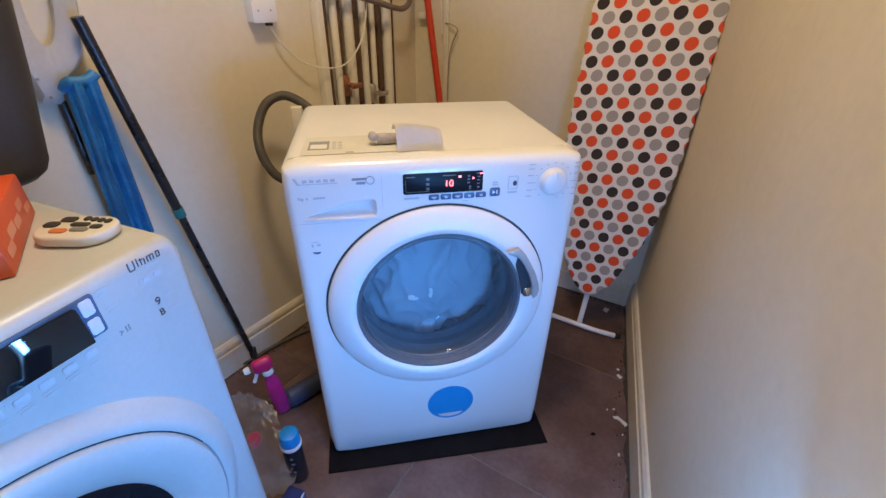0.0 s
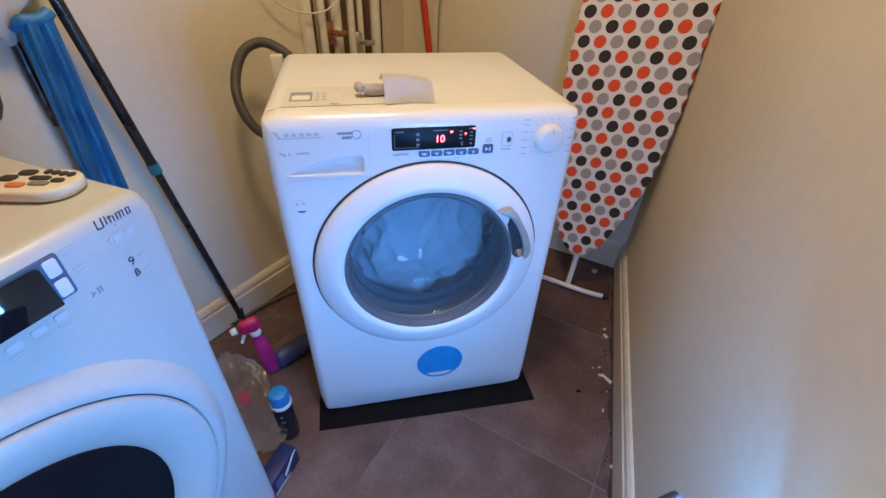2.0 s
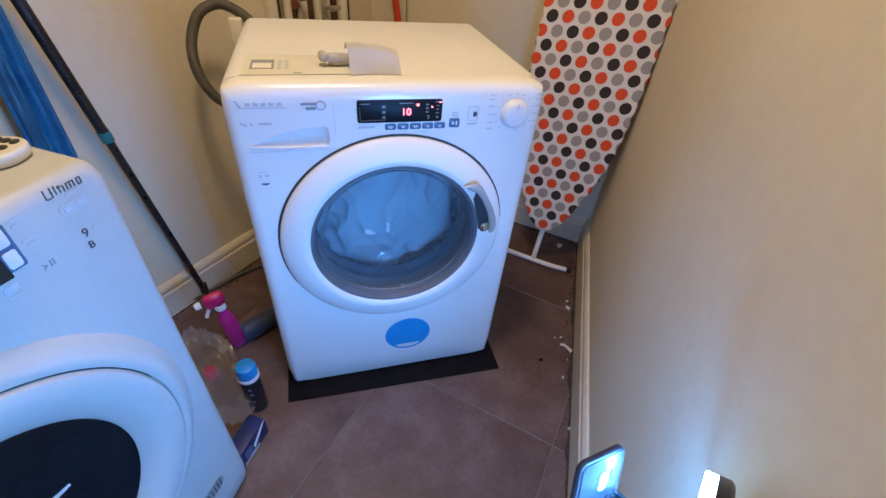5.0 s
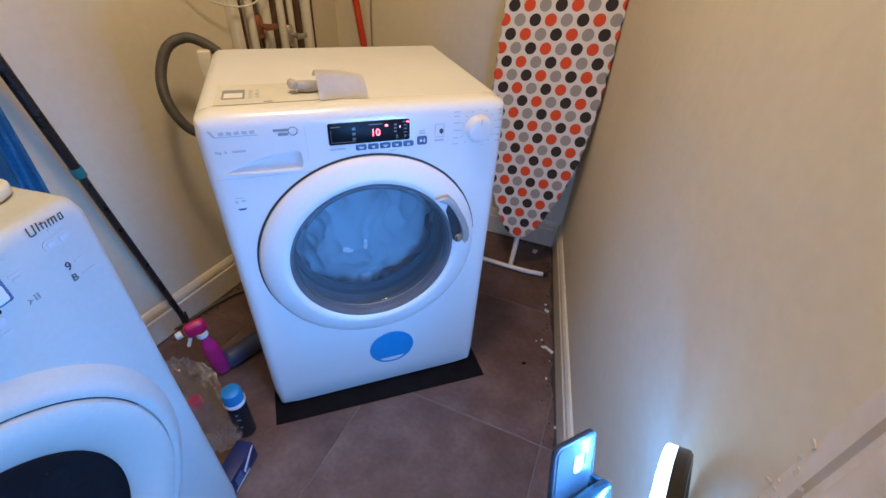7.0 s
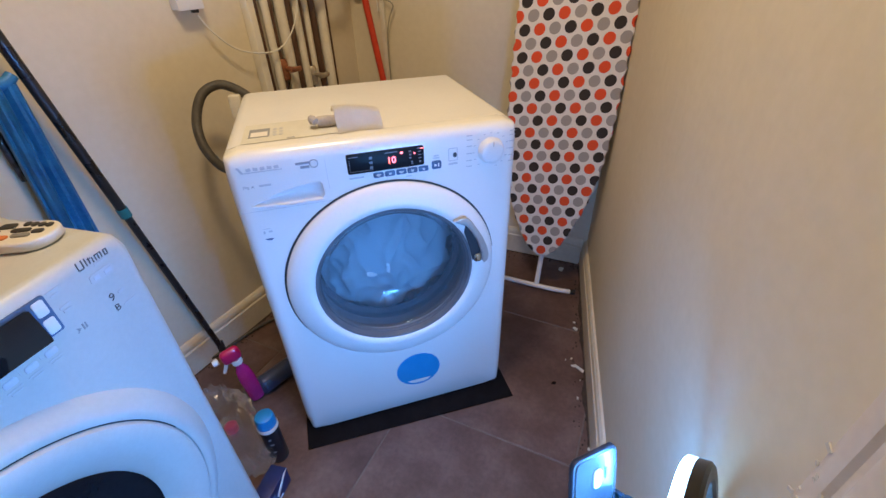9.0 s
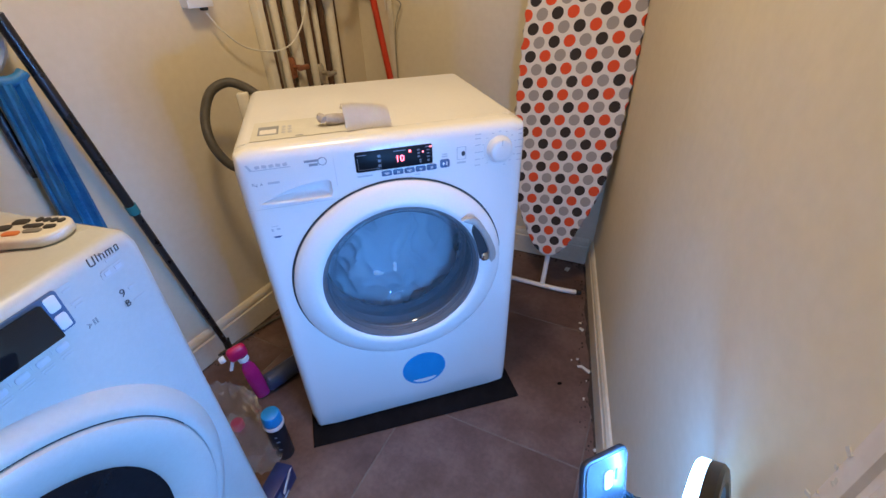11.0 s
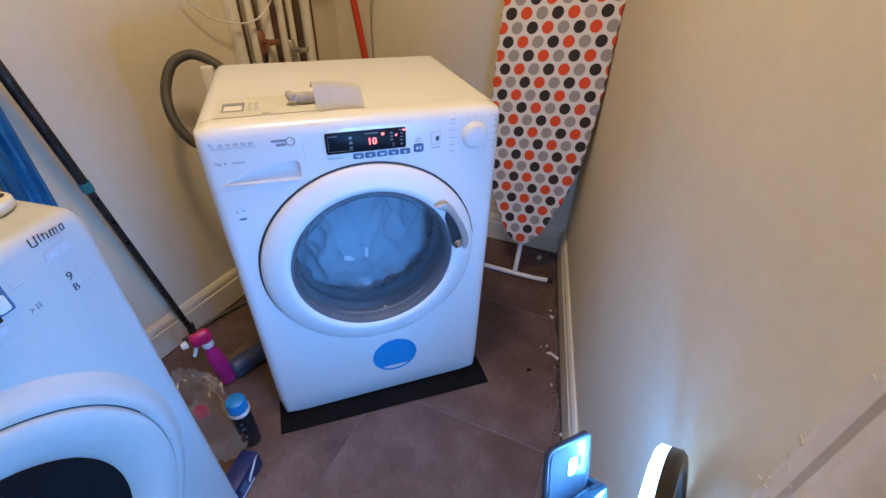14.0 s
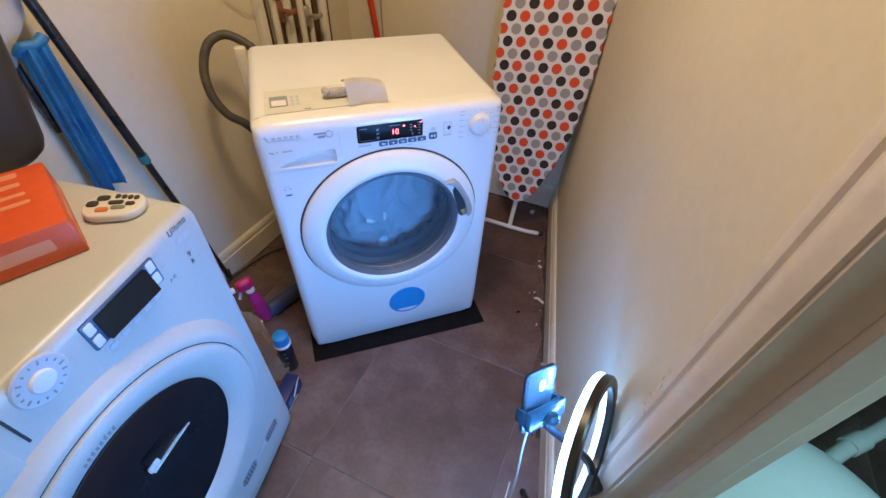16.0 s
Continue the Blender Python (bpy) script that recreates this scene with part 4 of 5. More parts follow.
# detergent carton on the dryer
def carton():
    root = thing("detergent_box", pose(-0.521, -0.307, 0.8500, 0, 0, 23.8), "orange-red cardboard box with pale printed writing, on the dryer", "box")
    L, Wd, H = 0.26, 0.186, 0.058
    part("box", rbox((-L, 0, 0), (0, Wd, H), 0.003), M["orange"], root)
    for k, (x, y, w, h) in enumerate(((-0.060, 0.165, 0.05, 0.016), (-0.050, 0.135, 0.030, 0.012), (-0.070, 0.105, 0.075, 0.010), (-0.060, 0.080, 0.06, 0.010), (-0.14, 0.15, 0.07, 0.03), (-0.15, 0.09, 0.08, 0.014))):
        part("printed_bar", slab(rounded(w, h, 0.004, 4, x, y), 0.0004, pose(0, 0, H + 0.0006) @ FLAT), M["orange_print"], root)
    for x, z, w, h in ((-0.075, 0.030, 0.09, 0.020), (-0.19, 0.026, 0.05, 0.016)):
        part("printed_bar", slab(rounded(w, h, 0.004, 4, x, z), 0.0004, pose(0, -0.0006, 0)), M["orange_print"], root)
    for y, z, w, h in ((0.030, 0.020, 0.030, 0.012), (0.060, 0.030, 0.034, 0.013), (0.095, 0.026, 0.030, 0.012), (0.130, 0.034, 0.030, 0.012), (0.158, 0.020, 0.030, 0.010)):
        part("printed_bar", slab(rounded(w, h, 0.004, 4, 0, z), 0.0004, pose(0.0006, y, 0, 0, 0, 90)), M["orange_print"], root)
    return root


def remote():
    root = thing("remote_control", pose(-0.500, -0.221, 0.8500, 0, 0, -9), "white remote control with dark and orange keys, on the dryer", "remote control")
    part("case", slab(rounded(0.090, 0.060, 0.027), 0.014, pose(0, 0, 0.0150) @ FLAT, 0.004, 3), M["remote"], root)
    keys = [(-0.036, 0.002, 0.020, 0.014, "key_dark"), (-0.022, 0.016, 0.022, 0.013, "key_dark"), (-0.014, -0.014, 0.022, 0.010, "key_orange"), (0.012, -0.010, 0.024, 0.009, "key_grey"), (0.004, 0.003, 0.026, 0.009, "key_dark"), (0.030, -0.002, 0.016, 0.009, "key_dark")]
    keys += [(0.002 + 0.0115 * k, 0.019 - 0.002 * k, 0.009, 0.010, "key_dark") for k in range(4)]
    for x, y, w, h, mat in keys:
        part("key", slab(rounded(w * 0.85, h, min(w, h) * 0.36, 4, x * 0.85, y), 0.003, pose(0, 0, 0.0170) @ FLAT, 0.0006), M[mat], root, {"key_orange": "orange key"}.get(mat, ""))
    return root


carton()
remote()


def grey_tub():
    """Dark tapered plastic tub with a rolled rim, wider at the top."""
    root = thing("plastic_tub", DRYER @ pose(0.188, 0.392, 0.8500), "dark grey-brown tapered plastic tub standing on the dryer", "tub")
    bm = bmesh.new()
    rows = []
    for z, grow, inset in ((0.0, 0.0, 0.030), (0.004, 0.0, 0.012), (0.014, 0.002, 0.003), (0.030, 0.006, 0.0), (0.16, 0.030, 0.0), (0.32, 0.055, 0.0), (0.44, 0.070, 0.0), (0.45, 0.071, 0.0), (0.45, 0.066, 0.004), (0.03, 0.0, 0.012)):
        w, d = 0.380 + 2 * grow - 2 * inset, 0.150 + 0.6 * grow - 2 * inset
        rows.append([bm.verts.new((x, y, z)) for x, y in rounded(w, d, 0.052 - 0.4 * inset, 8)])
    n = len(rows[0])
    for p, q in zip(rows, rows[1:]):
        for k in range(n):
            bm.faces.new((p[k], p[(k + 1) % n], q[(k + 1) % n], q[k]))
    bm.faces.new(rows[0][::-1])
    bm.faces.new(rows[-1])
    bmesh.ops.recalc_face_normals(bm, faces=bm.faces)
    part("tub_shell", bm, M["grey_bin"], root)
    rim = [(x, y, 0.452) for x, y in rounded(0.528, 0.236, 0.055, 8)]
    part("rim", tube([*rim, rim[0]], 0.009, 10), M["grey_bin"], root, "rolled plastic rim")
    return root


grey_tub()


# ---- the ironing board ----
def ironing_board():
    m = Matrix(((0.766, -0.643 * 0.987, 0.643 * 0.158, 0.640), (-0.643, -0.766 * 0.987, 0.766 * 0.158, 0.400), (0, 0.158, 0.987, 0.165), (0, 0, 0, 1)))
    # local x across the board, y towards the room, z up the board
    root = thing("ironing_board", m, "folded ironing board with dotted cotton cover, stood on end", "ironing board")
    outline = []
    right = [(0.000, 0.000), (0.022, 0.004), (0.045, 0.022), (0.070, 0.060), (0.095, 0.119), (0.125, 0.200), (0.152, 0.305), (0.166, 0.420), (0.172, 0.530), (0.173, 0.700), (0.172, 0.90), (0.170, 1.05), (0.160, 1.085), (0.140, 1.10)]
    for x, z in right:
        outline.append((x, z))
    for x, z in reversed(right[1:]):
        outline.append((-x - 0.016 * min(1, z * 6), z))
    dense = []
    for (x0, z0), (x1, z1) in zip(outline, outline[1:] + outline[:1]):
        steps = max(1, int(math.hypot(x1 - x0, z1 - z0) / 0.012))
        for k in range(steps):
            dense.append((x0 + (x1 - x0) * k / steps, z0 + (z1 - z0) * k / steps))
    # scalloped, gathered cloth edge
    cx = 0.0
    edge = []
    for k, (x, z) in enumerate(dense):
        s = 1 + 0.020 * math.sin(k * 1.55) * (1 if z > 0.03 else 0.2)
        edge.append(((x - cx) * s + cx, z))
    bm = slab(edge, -0.022, pose(0, 0.022, 0), 0.006, 3)
    part("cover", bm, M["dots"], root, "white cotton cover with red, black and grey dots")
    part("top_panel", slab([(x * 0.95, 0.02 + z * 0.96) for x, z in dense[::3]], -0.012, pose(0, -0.002, 0)), M["white_plastic"], root)
    # folded legs behind and the cross foot
    part("leg", tube(smooth_path([(0.0, -0.030, 0.95), (0.0, -0.030, 0.30), (0.0, -0.018, 0.0), (-0.002, -0.010, -0.148)], 6), 0.010, 12), M["white_plastic"], root, "white tubular leg")
    part("leg", tube([(-0.06, -0.030, 0.9), (-0.06, -0.028, 0.15)], 0.009, 12), M["white_plastic"], root)
    foot = part("foot_bar", tube(smooth_path([(-0.145, -0.030, -0.160), (-0.08, -0.012, -0.151), (0.0, -0.006, -0.149), (0.07, -0.008, -0.150), (0.132, -0.026, -0.1555)], 6), 0.0095, 12), M["white_plastic"], root, "white curved foot bar")
    for p, q in (((-0.145, -0.030, -0.160), (-0.160, -0.036, -0.1610)), ((0.132, -0.026, -0.1555), (0.150, -0.034, -0.1570))):
        part("end_cap", tube([p, q], 0.0110, 12), M["dark_rubber"], foot, "black rubber end cap")
    return root


ironing_board()


# ---- left wall: pipes, socket, hose, mop ----
LW = pose(LEFT[0].x, LEFT[0].y, 0, 0, 0, 46)  # x along the wall, -y into the room
BWM = pose(BACK[0].x, BACK[0].y, 0, 0, 0, -40) @ pose(0.014, 0, 0)


def upright_pipe(u, out, r, mat, z0=0.10, z1=CEILING - 0.01, label=""):
    return solid("pipe", tube([(u, -out, z0 - 0.098), (u, -out, z0 + 0.5), (u + 0.002, -out, z1)], r, 12), M[mat], label, "pipe", LW, "pipes in the corner")


solid("batten", rbox((0.246, -0.030, 0.126), (0.274, -0.001, CEILING - 0.002), 0.003), M["batten"], "cream painted upright wooden batten on the wall", "batten", LW)
for u, out, r, mat, lab in ((0.286, 0.020, 0.0050, "brown_pipe", "thin dark brown painted pipe"), (0.312, 0.028, 0.013, "cream_pipe", "cream painted upright pipe"), (0.335, 0.024, 0.0095, "brown_pipe", "dark brown painted pipe with a tap"),
                            (0.372, 0.030, 0.018, "cream_pipe", "broad cream painted pipe"), (0.406, 0.026, 0.0155, "brown_pipe", "dark brown painted copper pipe"), (0.440, 0.030, 0.014, "cream_pipe", "cream painted upright pipe"),
                            (0.468, 0.024, 0.0085, "brown_pipe", "thin dark brown painted pipe"), (0.495, 0.022, 0.012, "cream_pipe", "cream painted upright pipe"), (0.524, 0.026, 0.0130, "brown_pipe", "broad dark brown painted pipe"), (0.565, 0.030, 0.019, "cream_pipe", "broad cream painted pipe"), (0.602, 0.022, 0.0080, "brown_pipe", "thin dark brown painted pipe")):
    upright_pipe(u, out, r, mat, label=lab)


def tap(u, z, mat, label):
    root = thing("stop_tap", LW @ pose(u, -0.026, z), label, "tap")
    part("valve_body", tube([(0, 0, -0.030), (0, 0, -0.020), (0, 0, 0.020), (0, 0, 0.030)], 0.015, 12, None, [0.013, 0.018, 0.018, 0.013]), M[mat], root)
    part("spindle", tube([(0, -0.012, 0.0), (0.004, -0.046, 0.0)], 0.008, 10), M[mat], root)
    part("handle", rbox((-0.020, -0.058, -0.008), (0.030, -0.046, 0.008), 0.004), M[mat], root)
    part("nut", lathe([(0, -0.036), (0.017, -0.036), (0.017, -0.024), (0, -0.024)], 6), M[mat], root)
    return root


tap(0.337, 0.845, "copper", "tarnished copper stop tap on a brown pipe")
tap(0.470, 0.800, "brass", "dull grey brass stop tap on a thin pipe")
solid("waste_hose", tube(smooth_path([(0.26, -0.06, 1.14), (0.36, -0.075, 1.112), (0.46, -0.082, 1.092), (0.54, -0.085, 1.075), (0.60, -0.080, 1.070), (0.65, -0.070, 1.085), (0.68, -0.06, 1.13), (0.69, -0.05, 1.30)], 8), 0.0095, 12), M["hose_brown"], "sagging grey waste hose across the pipes", "hose", LW)


def socket():
    root = thing("wall_socket", LW @ pose(0.062, 0, 1.080) @ Matrix.Diagonal((0.82, 0.9, 0.82, 1)), "white double wall socket box with a thin cable below", "socket")
    part("back_box", rbox((-0.045, -0.030, -0.044), (0.045, -0.0005, 0.044), 0.004), M["white_plastic"], root)
    part("face_plate", rbox((-0.047, -0.038, -0.046), (0.047, -0.0302, 0.046), 0.003), M["white_plastic"], root)
    for x in (-0.025, 0.022):
        part("screw", lathe([(0, 0), (0.003, 0), (0.003, 0.001), (0, 0.001)], 10, pose(x, -0.0382, -0.010) @ FACING), M["print"], root)
    part("cable_entry", rbox((0.010, -0.030, -0.056), (0.030, -0.012, -0.0445), 0.003), M["dark_rubber"], root)
    return root


socket()
solid("thin_cable", tube(smooth_path([(0.082, -0.020, 1.028), (0.105, -0.030, 0.985), (0.16, -0.035, 0.935), (0.225, -0.045, 0.912), (0.29, -0.055, 0.908), (0.345, -0.062, 0.930), (0.395, -0.066, 0.985), (0.425, -0.066, 1.06), (0.435, -0.06, 1.15), (0.43, -0.05, 1.5), (0.43, -0.045, 2.3)], 8), 0.0024, 8), M["cable"], "thin white cable looping from the socket to the pipes", "cable", LW)

# drain hose of the washing machine, looped up beside it
solid("drain_hose", tube(smooth_path([(-0.272, 0.490, 0.832), (-0.315, 0.520, 0.858), (-0.356, 0.532, 0.868), (-0.400, 0.518, 0.848), (-0.425, 0.485, 0.793), (-0.422, 0.450, 0.735), (-0.394, 0.430, 0.680), (-0.350, 0.430, 0.640), (-0.318, 0.450, 0.56), (-0.312, 0.485, 0.40), (-0.312, 0.495, 0.20)], 10), 0.0125, 14), M["hose"], "dark grey ribbed drain hose looped beside the washing machine", "hose")
solid("hose_clip", rbox((-0.332, 0.476, 0.70), (-0.300, 0.502, 0.848), 0.006), M["cream_pipe"], "cream plastic hose hook on the machine's back", "clip")

# red pole and trunking against the back wall
solid("red_broom_handle", tube([(-0.642, -0.075, 0.014), (-0.884, -0.014, 1.28)], 0.0130, 14), M["red_pole"], "red broom handle leaning in the corner", "broom handle", BWM)
solid("cable_trunking", rbox((-0.782, -0.014, 0.126), (-0.762, -0.001, CEILING - 0.002), 0.002), M["cream_pipe"], "narrow cream cable trunking up the back wall", "trunking", BWM)
solid("loose_wire", tube(smooth_path([(-0.772, -0.016, 1.02), (-0.745, -0.022, 1.018), (-0.715, -0.025, 1.000), (-0.735, -0.022, 0.960), (-0.752, -0.018, 0.900), (-0.757, -0.016, 0.80), (-0.757, -0.012, 0.65)], 8), 0.0026, 8), M["grey_cable"], "loose thin grey wire curling off the trunking", "wire", BWM)
solid("white_wire", tube(smooth_path([(-0.800, -0.012, 1.35), (-0.800, -0.015, 1.15), (-0.790, -0.018, 1.07), (-0.787, -0.016, 0.98)], 6), 0.003, 8), M["cable"], "short white wire hanging by the trunking", "wire", BWM)
solid("pipe_clip", rbox((-0.885, -0.030, 1.030), (-0.855, -0.001, 1.055), 0.004), M["cream_pipe"], "small cream wall clip", "clip", BWM)


def mop():
    a, b = Vector((-0.583, 0.425, 0.020)), Vector((-0.660, 0.272, 1.070))
    root = thing("mop", Matrix.Translation(a), "long black mop pole with a teal joint, leaning on the wall", "mop")
    d = b - a
    part("pole", tube([Vector((0, 0, 0)), d * 0.565], 0.0095, 14), M["black_pole"], root)
    part("pole", tube([d * 0.565, d], 0.0115, 14), M["black_pole"], root)
    part("collar", tube([d * 0.562, d * 0.586], 0.0135, 14), M["teal"], root, "teal plastic collar")
    part("end_cap", tube([Vector((0, 0, -0.018)), Vector((0, 0, 0.03))], 0.0125, 14), M["dark_rubber"], root)
    return root


mop()


def hanging_rack():
    """White moulded plate with a big oval hole, hung on the left wall over the dryer."""
    root = thing("wall_rack", LW @ pose(-0.460, -0.026, 0.918, 0, 10, 0), "white moulded plastic hanger with a large oval hole and dark pegs", "hanger")
    outer = [(-0.020, 0.0), (0.012, 0.0), (0.018, 0.03), (0.052, 0.075), (0.066, 0.125), (0.068, 0.26), (0.050, 0.31), (0.0, 0.33), (-0.060, 0.31), (-0.078, 0.25), (-0.066, 0.150), (-0.040, 0.065)]
    path = smooth_path([(x, 0, z) for x, z in outer + outer[:1]], 5)
    ring_out = [(p.x, p.z) for p in path[:-1]]
    n = len(ring_out)
    c = Vector((0.005, 0.19))
    inner = []
    for x, z in ring_out:
        a = math.atan2(z - c.y, x - c.x)
        inner.append((c.x + 0.024 * math.cos(a), c.y + 0.085 * math.sin(a)))
    bm = bmesh.new()
    rows = []
    for ring, y in ((inner, 0.012), (inner, -0.004), ([(i[0] * 0.6 + o[0] * 0.4, i[1] * 0.6 + o[1] * 0.4) for i, o in zip(inner, ring_out)], -0.013), ([(i[0] * 0.15 + o[0] * 0.85, i[1] * 0.15 + o[1] * 0.85) for i, o in zip(inner, ring_out)], -0.010), (ring_out, 0.0), (ring_out, 0.014)):
        rows.append([bm.verts.new((x, y, z)) for x, z in ring])
    rows.append(rows[0])
    for p, q in zip(rows, rows[1:]):
        for k in range(n):
            bm.faces.new((p[k], p[(k + 1) % n], q[(k + 1) % n], q[k]))
    bmesh.ops.recalc_face_normals(bm, faces=bm.faces)
    part("plate", bm, M["hanger"], root)
    for x, z in ((-0.060, 0.235), (-0.050, 0.145), (-0.022, 0.045), (-0.008, 0.012), (0.052, 0.200)):
        part("peg", lathe([(0, 0), (0.0032, 0), (0.0025, 0.003), (0, 0.003)], 10, pose(x, -0.010, z) @ FACING), M["print"], root)
    part("bracket", rbox((-0.02, 0.012, 0.285), (0.02, 0.025, 0.315), 0.004), M["dark_rubber"], root)
    part("mop_strap", tube([(0.012, 0.006, 0.004), (0.026, 0.006, -0.08), (0.040, 0.006, -0.15)], 0.008, 10), M["black_pole"], root, "black strap")
    return root


hanging_rack()


def blue_cloth():
    """Blue mop cloth hung over the hanger, gathered in long folds."""
    root = thing("blue_mop_cloth", LW @ pose(-0.413, -0.046, 0.955), "bright blue cloth hanging in long folds from the white hanger", "cloth")
    bm = bmesh.new()
    cols, rows = 56, 26
    grid = []
    for j in range(rows + 1):
        t = j / rows
        w = 0.029 + 0.006 * t
        zz = -0.345 * t + 0.012 * math.sin(t * 3)
        row = []
        for k in range(cols):
            a = 2 * math.pi * k / cols
            fold = 1 + 0.34 * math.sin(6 * a + 1.2 + 0.8 * t) + 0.20 * math.sin(13 * a + 3 * t)
            x = -0.010 * t + w * math.cos(a) * (0.9 + 0.1 * fold)
            y = 0.026 * math.sin(a) * fold * (0.8 + 0.5 * t) - 0.004
            row.append(bm.verts.new((x, y, zz + (0.012 * math.sin(3 * a) if j == rows else 0))))
        grid.append(row)
    for p, q in zip(grid, grid[1:]):
        for k in range(cols):
            bm.faces.new((p[k], p[(k + 1) % cols], q[(k + 1) % cols], q[k]))
    bm.faces.new(grid[0][::-1])
    bm.faces.new(grid[-1])
    bmesh.ops.recalc_face_normals(bm, faces=bm.faces)
    part("cloth_fall", bm, M["blue_cloth"], root)
    part("cloth_roll", tube(smooth_path([(-0.030, 0.0, -0.012), (-0.022, -0.010, 0.002), (0.0, -0.014, 0.002), (0.014, -0.016, 0.006), (0.026, -0.014, 0.014)], 6), 0.011, 12), M["blue_cloth"], root)
    return root


blue_cloth()


# ---- on top of the washing machine ----
def leaflet():
    root = thing("leaflet", pose(-0.262, 0.046, 0.8532), "pale printed energy leaflet lying on the washing machine", "leaflet")
    part("sheet", slab([(0, 0), (0.185, 0.004), (0.187, 0.118), (0.002, 0.118)], 0.0008, pose(0, 0, 0.0009) @ FLAT), M["leaflet"], root)
    part("picture", slab([(0.012, 0.030), (0.052, 0.030), (0.052, 0.083), (0.012, 0.083)], 0.0004, pose(0, 0, 0.0014) @ FLAT), M["print"], root)
    part("picture_light", slab([(0.016, 0.035), (0.048, 0.035), (0.048, 0.062), (0.016, 0.062)], 0.0004, pose(0, 0, 0.0018) @ FLAT), M["paper"], root)
    for k in range(3):
        for j in range(2):
            part("printed_mark", slab(oval(0.0045, 0.0070, 0.062 + 0.012 * j, 0.038 + 0.018 * k, 12), 0.0003, pose(0, 0, 0.0014) @ FLAT), M["pale_print"], root)
    part("printed_line", slab([(0.085, 0.006), (0.100, 0.006), (0.100, 0.011), (0.085, 0.011)], 0.0003, pose(0, 0, 0.0014) @ FLAT), M["print"], root)
    return root


leaflet()
tubes = thing("paper_roll", pose(-0.088, 0.098, 0.8535, 0, 0, 5), "short grey cardboard tube with a torn end, on the washing machine", "tube")
part("roll", tube([(-0.026, 0.002, 0.012), (-0.010, 0, 0.0115), (0.012, -0.002, 0.012), (0.045, 0, 0.0125)], 0.0115, 20, None, [0.0105, 0.0118, 0.0100, 0.0120]), M["kraft"], tubes)
part("torn_end", tube(smooth_path([(-0.030, -0.010, 0.016), (-0.036, 0.0, 0.020), (-0.034, 0.008, 0.012)], 4), 0.008, 8), M["kraft"], tubes)


def tissue():
    """A folded white tissue, raised like a little tent."""
    bm = bmesh.new()
    n, rows = 16, []
    for j in range(n + 1):
        v = j / n
        row = []
        for k in range(n + 1):
            u = k / n
            x = -0.044 + 0.092 * u - 0.004 * v
            y = 0.004 + 0.088 * v + 0.008 * math.sin(u * 3)
            z = 0.004 + 0.039 * math.sin(math.pi * (0.10 + 0.78 * v)) ** 0.8 * (1 - 0.32 * u ** 2) + 0.0025 * noise.noise(Vector((u * 4, v * 4, 1.3)))
            row.append(bm.verts.new((x, y, max(0.0012, z * (0.08 + 0.92 * min(1, v * 3))))))
        rows.append(row)
    for p, q in zip(rows, rows[1:]):
        for k in range(n):
            bm.faces.new((p[k], p[k + 1], q[k + 1], q[k]))
    geom = bmesh.ops.solidify(bm, geom=list(bm.faces), thickness=0.0012)
    bmesh.ops.recalc_face_normals(bm, faces=bm.faces)
    return solid("tissue", bm, M["paper"], "folded white paper tissue lying over the tube", "tissue", pose(-0.034, 0.036, 0.8534))


tissue()


# ---- on the floor between the machines ----
def spray_bottle():
    root = thing("spray_bottle", pose(-0.452, 0.182, 0.008, 0, -5, 25) @ Matrix.Diagonal((0.80, 0.80, 0.86, 1)), "magenta trigger spray bottle with a white nozzle", "spray bottle")
    part("bottle", lathe([(0, 0), (0.025, 0), (0.028, 0.006), (0.028, 0.12), (0.023, 0.16), (0.014, 0.18), (0.014, 0.20), (0, 0.20)], 24, Matrix.Diagonal((1.0, 0.72, 1, 1))), M["pink_liquid"], root)
    part("collar", lathe([(0.017, 0.195), (0.019, 0.197), (0.019, 0.214), (0.015, 0.217)], 20), M["white_plastic"], root, "white collar")
    part("head", rbox((-0.042, -0.017, 0.214), (0.026, 0.017, 0.268), 0.016, 4), M["pink"], root, "magenta trigger head")
    part("nozzle", lathe([(0, 0), (0.012, 0), (0.013, 0.010), (0.010, 0.020), (0, 0.020)], 14, pose(-0.050, 0, 0.245, 0, -90)), M["white_plastic"], root, "white nozzle")
    part("trigger", tube(smooth_path([(-0.030, 0, 0.225), (-0.040, 0, 0.205), (-0.052, 0, 0.185)], 4), 0.0065, 8), M["white_plastic"], root, "white trigger")
    return root


def aerosol():
    root = thing("aerosol_can", pose(-0.384, -0.040, 0.0005) @ Matrix.Diagonal((0.92, 0.92, 0.97, 1)), "black aerosol can with a bright blue cap", "aerosol can")
    part("can", lathe([(0, 0), (0.024, 0), (0.0265, 0.004), (0.0265, 0.132), (0.022, 0.142), (0, 0.143)], 32), M["can"], root)
    part("neck_ring", lathe([(0.0275, 0.138), (0.0290, 0.141), (0.0290, 0.149), (0.0270, 0.152)], 32), M["white_plastic"], root, "white neck ring")
    part("cap", lathe([(0.0265, 0.147), (0.0265, 0.178), (0.0240, 0.186), (0.016, 0.189), (0, 0.189)], 32), M["cap_blue"], root, "bright blue cap")
    for z, w in ((0.108, 16), (0.086, 22), (0.052, 18)):
        part("label_mark", lathe([(0.0268, z), (0.0268, z + 0.006)], 8, None, None, -100, w), M["print"], root)
    return root


